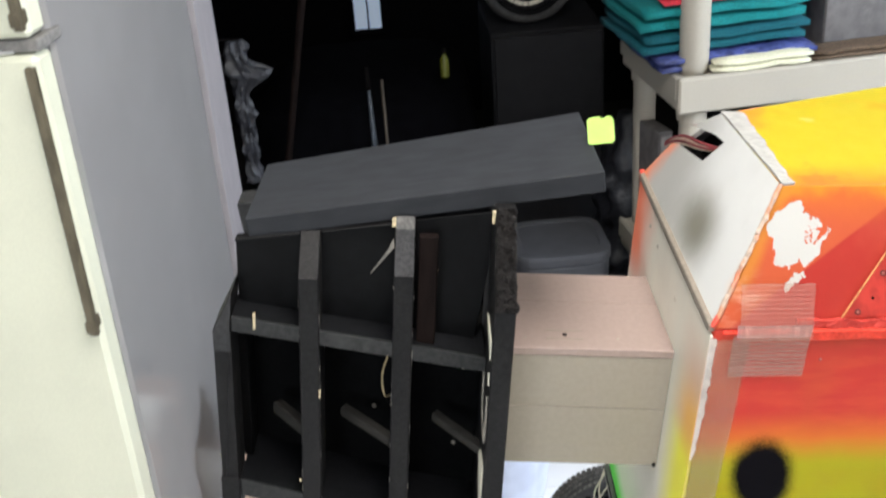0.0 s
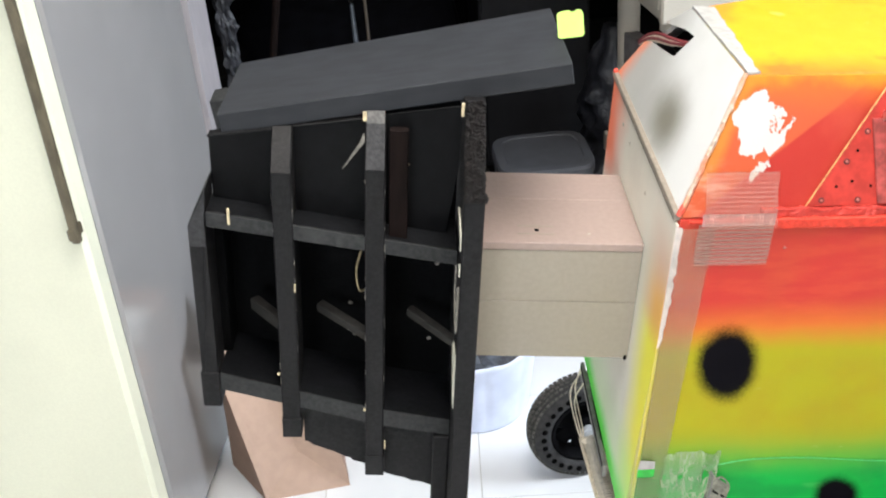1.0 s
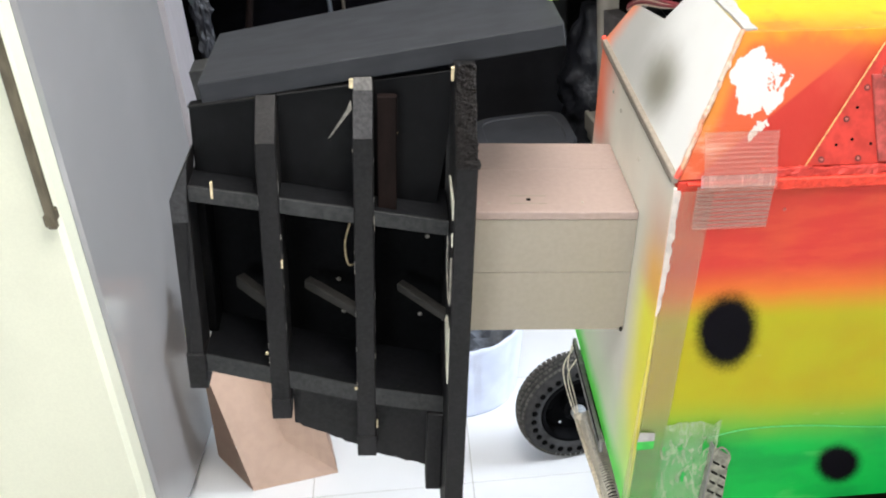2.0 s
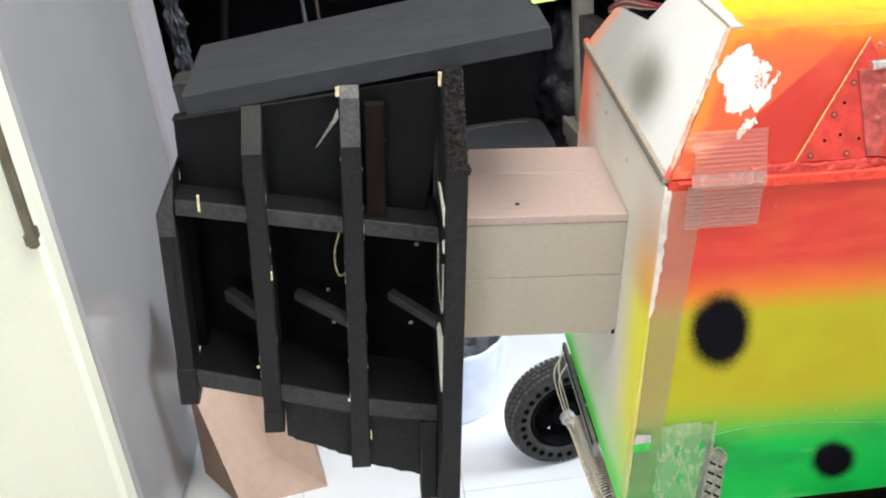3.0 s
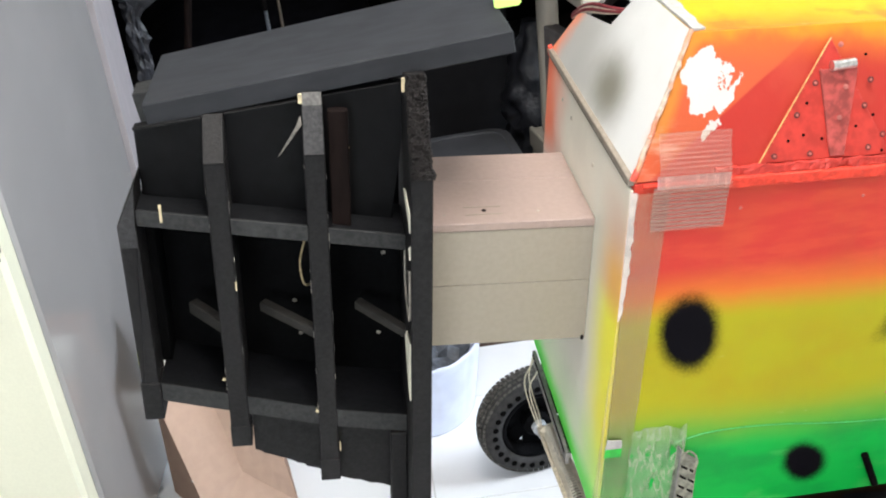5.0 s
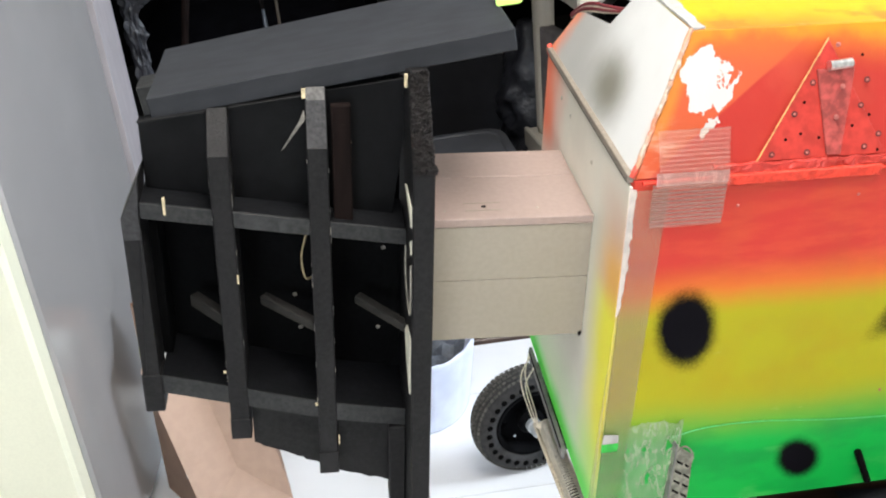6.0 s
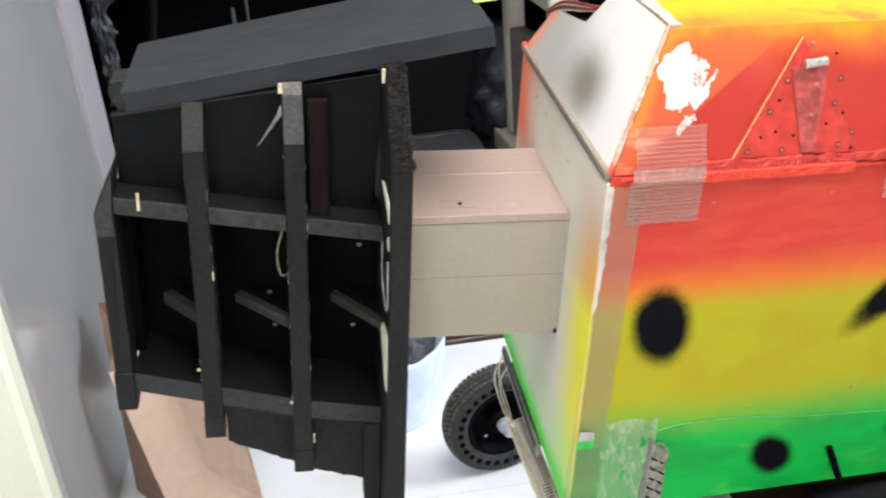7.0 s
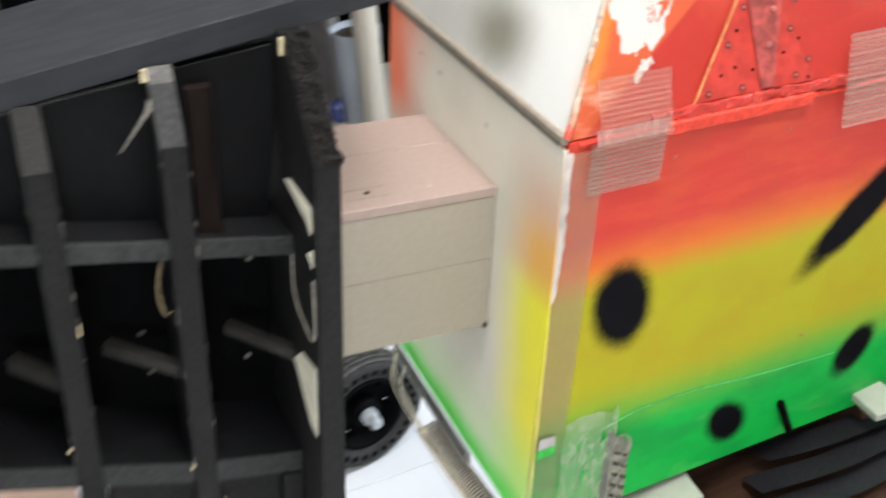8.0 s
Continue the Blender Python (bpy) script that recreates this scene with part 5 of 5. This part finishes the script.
# ---- black slatted rack ----
def slatted_rack(m):
    t = thing("slatted_rack", m, "black painted wooden rack of curved ribs and shelves", "rack")
    F = -0.058

    def rib(x0, x1, top, knee, low, back, material="black", upper="black_edge"):
        r = part("rib", plate_x([(F, low), (back, low), (back, top - 0.012), (F + 0.034, top - 0.020), (F, knee)], x0, x1, 0.0014), material, t)
        part("rib_chamfer", slab([(x0 + 0.001, F + 0.0005, knee), (x1 - 0.001, F + 0.0005, knee), (x1 - 0.001, F + 0.0335, top - 0.019), (x0 + 0.001, F + 0.0335, top - 0.019)], -0.0016), upper, r, "worn grey upper edge")
        return r

    r1 = rib(-0.4105, -0.3895, 0.165, 0.108, -0.238, 0.0, "black", "black_worn")
    r2 = rib(-0.3135, -0.2925, 0.183, 0.114, -0.296, 0.0, "black", "rib_head")
    part("rib_tip", slab([(-0.3125, F + 0.0275, 0.1525), (-0.2935, F + 0.0275, 0.1525), (-0.2935, F + 0.0345, 0.1655), (-0.3125, F + 0.0345, 0.1655)], -0.0028, 0.0004), "rib_tip", r2, "bare grey tip")
    # the tall end plate stands further forward, with a long torn chamfer
    G = -0.118
    r3 = part("end_plate", plate_x([(G, -0.385), (0.045, -0.385), (0.045, 0.172), (-0.040, 0.186), (-0.046, 0.186), (G, 0.112)], -0.2135, -0.1925, 0.0014), "black", t, "tall black end plate with a torn upper edge")
    torn = bmesh.new()
    grid = []
    for a in range(73):
        row = []
        for b in range(17):
            v = Vector((-0.2133 + 0.0206 * b / 16, G - 0.0005, 0.1095)).lerp(Vector((-0.2133 + 0.0206 * b / 16, -0.0455, 0.1870)), a / 72)
            rough = 0.0032 * noise.noise(v * 150) + 0.0024 * noise.noise(v * 420) + 0.0014 * noise.noise(v * 900)
            v += Vector((0, -0.70, 0.70)) * (0.0048 + rough) * (1 if 0 < b < 16 else 0.4)
            v.x += (0.0040 * max(0, 1 - abs(a - 3) / 5) + 0.0022 * noise.noise(v * 260)) * (b / 16) + 0.0015 * noise.noise(v * 310) * (1 - b / 16)
            row.append(torn.verts.new(v))
        grid.append(row)
    for p, q in zip(grid, grid[1:]):
        for b in range(16):
            torn.faces.new((p[b], p[b + 1], q[b + 1], q[b]))
    bmesh.ops.solidify(torn, geom=torn.faces[:], thickness=0.003)
    part("torn_edge", torn, "torn", r3, "rough torn grey-black edge")
    # outer rib with a slanted head and a yellow tape edge
    cap = part("end_rib", slab([(-0.500, F, 0.044), (-0.4995, F, -0.194), (-0.4815, F, -0.192), (-0.4815, F, 0.044), (-0.4785, F + 0.004, 0.090)], 0.045, 0.001), "black", t, "outer rib with a slanted worn head")
    part("worn_head", slab([(-0.4995, F - 0.0012, 0.020), (-0.4822, F - 0.0012, 0.020), (-0.4822, F - 0.0012, 0.046), (-0.4795, F + 0.0022, 0.086), (-0.4990, F - 0.0012, 0.044)], 0.0012, 0.0003), "rib_head", cap, "scuffed grey slanted head")
    part("foot_block", block(-0.5010, -0.4800, F - 0.002, F + 0.03, -0.195, -0.146, 0.0015), "black", cap)
    part("tape_edge", block(-0.5002, -0.4992, F + 0.003, F + 0.014, -0.125, 0.020, 0.0002), "yellow_tape", cap, "strip of yellow tape on the outer edge")
    part("foot_block", block(-0.4112, -0.3888, F - 0.0016, F + 0.02, -0.240, -0.212, 0.0008), "black", r1)
    part("foot_block", block(-0.3142, -0.2918, F - 0.0016, F + 0.02, -0.298, -0.268, 0.0008), "black", r2)
    part("foot_block", block(-0.2330, -0.2140, F - 0.001, F + 0.03, -0.354, -0.236, 0.0015), "black", r3)

    def shelf(xa, za, xb, zb, depth, name, thick=0.021):
        s = part(name, slab([(xa, F + 0.004, za), (xb, F + 0.004, zb), (xb, F + depth, zb), (xa, F + depth, za)], thick, 0.0012), "black_shelf", t)
        part("front_edge", plate_y([(xa, za - thick), (xb, zb - thick), (xb, zb), (xa, za)], F + 0.002, F + 0.0036, 0.0004), "black_edge", s, "grey worn front edge")
        return s

    shelf(-0.4805, 0.0605, -0.2145, 0.019, 0.075, "shelf", 0.0175)

    def bent_shelf(a, b, c, y0, y1, thick):
        bm = bmesh.new()
        rows = [[bm.verts.new((x, y, z + dz)) for y, dz in ((y0, 0), (y1, 0), (y1, -thick), (y0, -thick))] for x, z in (a, b, c)]
        for p, q in zip(rows, rows[1:]):
            for k in range(4):
                bm.faces.new((p[k], p[(k + 1) % 4], q[(k + 1) % 4], q[k]))
        bm.faces.new(rows[0]), bm.faces.new(rows[-1][::-1])
        return bm

    bent = part("shelf", bent_shelf((-0.4795, -0.149), (-0.302, -0.198), (-0.2145, -0.213), F + 0.004, 0.040, 0.023), "black_shelf", t)
    part("front_edge", bent_shelf((-0.4795, -0.149), (-0.302, -0.198), (-0.2145, -0.213), F + 0.002, F + 0.0036, 0.023), "black_edge", bent, "grey worn front edge")
    # boards behind the ribs, coloured darker for the shade in the bays
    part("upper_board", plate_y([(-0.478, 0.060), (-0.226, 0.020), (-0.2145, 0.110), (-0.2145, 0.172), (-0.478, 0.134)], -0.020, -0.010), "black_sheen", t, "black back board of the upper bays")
    for xa, xb, h in ((-0.478, -0.4115, 0.0022), (-0.3890, -0.3145, 0.0014)):
        za, zb = 0.1345 + 0.1443 * (xa + 0.478), 0.1345 + 0.1443 * (xb + 0.478)
        part("top_edge", plate_y([(xa, za - h), (xb, zb - h), (xb, zb), (xa, za)], -0.026, -0.0205, 0.0003), "black", t, "lighter top edge")
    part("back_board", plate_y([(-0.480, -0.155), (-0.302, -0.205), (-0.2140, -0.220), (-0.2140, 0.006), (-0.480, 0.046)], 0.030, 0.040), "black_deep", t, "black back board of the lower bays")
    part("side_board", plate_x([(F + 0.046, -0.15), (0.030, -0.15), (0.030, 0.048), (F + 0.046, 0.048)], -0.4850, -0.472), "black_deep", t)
    low_edge = ragged((-0.236, -0.329), (-0.290, -0.311), 8, 0.0014) + ragged((-0.312, -0.299), (-0.388, -0.261), 14, 0.0016)
    part("skirt_board", plate_y([(-0.388, -0.190), (-0.231, -0.222), (-0.231, -0.331)] + low_edge, -0.034, -0.028, 0), "black", t, "black skirt board with a torn lower edge")
    # oblique inner bars
    for xa, xb, z, h, drop in ((-0.448, -0.4115, -0.092, 0.0145, 0.004), (-0.372, -0.3145, -0.094, 0.011, 0.014), (-0.268, -0.2145, -0.098, 0.010, 0.018)):
        part("inner_bar", slab([(xb, F + 0.012, z - drop), (xb, F + 0.012, z + h - drop), (xa, -0.008, z + h), (xa, -0.008, z)], 0.012, 0.001), "dark_bar", t, "grey wooden bar set obliquely inside")
    part("brown_slat", block(-0.2885, -0.2690, -0.046, -0.036, 0.027, 0.154, 0.001), "rust", t, "red-brown stained slat in the upper bay")
    # bright wood where paint has chipped
    for x, y, z, w, h in ((-0.4580, F + 0.003, 0.046, 0.0026, 0.019), (-0.3165, F + 0.030, 0.156, 0.004, 0.010), (-0.2165, -0.047, 0.172, 0.004, 0.014), (-0.3905, F - 0.0012, -0.035, 0.0016, 0.010), (-0.414, F + 0.002, -0.150, 0.003, 0.003), (-0.316, F + 0.001, -0.200, 0.003, 0.003), (-0.2915, F - 0.001, -0.255, 0.0016, 0.012)):
        part("wood_chip", block(x, x + w, y - 0.0015, y + 0.0015, z, z + h, 0.0004), "raw_wood", t, "bare wood showing through")
    chips = random.Random(4)
    for x in (-0.4108, -0.3898, -0.3138, -0.2928):
        for k in range(8):
            z, h, y = chips.uniform(-0.21, 0.10), chips.uniform(0.002, 0.009), F + chips.uniform(-0.0006, 0.003)
            part("paint_nick", block(x, x + 0.0008, y, y + 0.0018, z, z + h, 0.0002), "splinter" if k < 3 else "rib_tip", t, "bare nick in the paint")
    # glints deep in the bays put in as pale screw-shaped dots; a loop of cord
    for x, z in ((-0.335, -0.105), (-0.233, -0.048), (-0.330, -0.150), (-0.240, -0.155)):
        part("screw", lathe([(0.0028, 0), (0.0014, 0.0016)], 8, Matrix.Translation((x, 0.029, z)) @ pose(0, 0, 0, 90, 0, 0)), "splinter", t)
    for x in (-0.318,):
        part("cord_loop", tube(curve_points([(x, F + 0.022, 0.008), (x - 0.006, F + 0.020, -0.018), (x - 0.003, F + 0.018, -0.042), (x + 0.004, F + 0.024, -0.046)], 6), 0.0011, 6), "fawn_cord", t, "loop of tan cord")
    # pale pieces put in for the bright gaps beside the end plate
    for name, mat, outline in (("pale_strip", "gap_pale", ((-0.038, 0.064), (-0.056, 0.071), (-0.109, 0.072), (-0.109, 0.050), (-0.096, 0.056))), ("pale_strip", "gap_pale", ((-0.096, 0.026), (-0.110, 0.036), (-0.110, 0.020))), ("pale_board", "gap_pale", ((-0.045, -0.112), (-0.068, -0.090), (-0.109, -0.080), (-0.109, -0.152), (-0.092, -0.152)))):
        part(name, plate_x(outline, -0.2150, -0.2138, 0), mat, r3, "pale piece standing for a bright see-through gap")
    part("cut_edge", tube(curve_points([(-0.2150, -0.052, 0.0), (-0.2150, -0.058, -0.040), (-0.2150, -0.104, -0.053), (-0.2150, -0.113, -0.030), (-0.2150, -0.112, 0.009)], 6), 0.0011, 6), "splinter", r3, "thin pale cut edge")
    part("scratch", slab([(-0.3395, -0.024, 0.098), (-0.3370, -0.026, 0.101), (-0.3140, -0.045, 0.140), (-0.3150, -0.045, 0.150), (-0.3195, -0.043, 0.138)], 0.0008), "splinter", t, "pale splinter")
    return t


slatted_rack(LEANING)


# ---- loose plank on the rack, with a paper note ----
PLANK = LEANING @ pose(-0.282, -0.022, 0.1595, 0, -10.2, 0)
plank = part("plank", slab([(-0.183, 0, 0.030), (0.185, 0, 0.030), (0.181, 0.180, 0.030), (-0.180, 0.146, 0.030)], 0.023, 0.0012), "plank", None, "dark grey weathered plank lying across the rack")
tagged(plank, "", "plank")
plank.matrix_world = PLANK
note = part("sticky_note", slab([Vector((0.177, 0.071, 0.0318)) + Vector((0.029, -0.002, -0.0005)) * u + Vector((0.004, 0.024, 0.022)) * w for u, w in ((0.03, 0.06), (0.10, 0), (0.9, 0.0), (1.0, 0.1), (0.98, 0.8), (0.9, 0.97), (0.72, 1.0), (0.66, 0.93), (0.52, 0.92), (0.46, 1.0), (0.1, 0.97), (0, 0.88))], 0.0008), "note", None, "neon yellow-green sticky note on the plank end")
tagged(note, "", "note")
note.matrix_world = PLANK
offcut = tagged(part("offcut", block(-0.203, -0.176, 0.060, 0.095, -0.030, 0.022, 0.001), "black_edge", None, "small grey wooden offcut behind the plank"), "", "offcut")
offcut.matrix_world = PLANK


# ---- table under the box ----
def work_table(m):
    t = thing("work_table", m, "dark stained wooden table under the box", "table")
    part("tabletop", block(0, 0.95, 0, 0.62, 0.47, 0.50, 0.004), "table", t)
    part("apron", block(0.03, 0.92, 0.03, 0.05, 0.39, 0.469, 0.002), "table", t)
    for x in (0.03, 0.87):
        for y in (0.03, 0.54):
            part("leg", block(x, x + 0.05, y, y + 0.05, 0, 0.469, 0.003), "table", t)
    return t


work_table(pose(0.345, 0.79, 0, 0, 0, 0))
board = tagged(part("white_board", slab([(0.283, 0.921, 0.578), (0.377, 0.914, 0.578), (0.400, 1.25, 0.578), (0.306, 1.25, 0.578)], 0.006, 0.001), "pale_board", None, "white melamine board under the box"), "", "board")
second = tagged(part("batten", slab([(0.624, 0.926, 0.582), (0.668, 0.922, 0.582), (0.690, 1.24, 0.582), (0.632, 1.24, 0.582)], 0.010, 0.001), "pale_board", None, "pale green-white batten under the far part of the box"), "", "batten")
far_spacer = tagged(part("spacer_block", block(0.638, 0.662, 0.96, 1.22, 0.501, 0.5715, 0.002), "table", None, "dark wooden block between table and batten"), "", "block")
spacer = tagged(part("spacer_block", block(0.352, 0.384, 0.96, 1.22, 0.501, 0.5715, 0.002), "table", None, "dark wooden block between table and board"), "", "block")


def strap_pile(m):
    t = thing("webbing_strap", m, "black webbing strap lying in loops on the table", "strap")
    for k in range(3):
        line = curve_points([(0.02 + 0.03 * k, 0.03 * k, 0.006 + 0.012 * k), (0.16, -0.02 + 0.03 * k, 0.022 + 0.01 * k), (0.32, 0.01 + 0.02 * k, 0.010 + 0.01 * k), (0.50, -0.01 + 0.03 * k, 0.018 + 0.01 * k)], 8)
        bm = bmesh.new()
        rows = [(bm.verts.new(p + Vector((0, -0.018, 0.004))), bm.verts.new(p + Vector((0, 0.018, -0.002)))) for p in line]
        for a, b in zip(rows, rows[1:]):
            bm.faces.new((a[0], a[1], b[1], b[0]))
        bmesh.ops.solidify(bm, geom=bm.faces[:], thickness=0.002)
        part("band", bm, "strap", t)


strap_pile(pose(0.42, 0.915, 0.503))


# ---- floor tiles ----
def floor_tiles():
    base = bpy.data.objects["floor"]
    size = 0.33
    kinds = {}
    x0, x1, y0, y1 = -2.2, 2.4, -2.0, 2.17
    for i in range(math.floor(x0 / size), math.ceil(x1 / size)):
        for j in range(math.floor(y0 / size), math.ceil(y1 / size)):
            a, b = max(x0, i * size + 0.001), min(x1, (i + 1) * size - 0.001)
            c, d = max(y0, j * size + 0.001), min(y1, (j + 1) * size - 0.001)
            key = (round(b - a, 4), round(d - c, 4))
            if min(key) < 0.01:
                continue
            if key not in kinds:
                bm = block(0, key[0], 0, key[1], -0.006, 0.0, 0.0008)
                me = bpy.data.meshes.new("tile")
                bm.to_mesh(me)
                bm.free()
                me.materials.append(M["floor"])
                kinds[key] = me
            ob = new("tile", kinds[key])
            ob.parent = base
            ob.matrix_local = Matrix.Translation((a, c, 0))


floor_tiles()
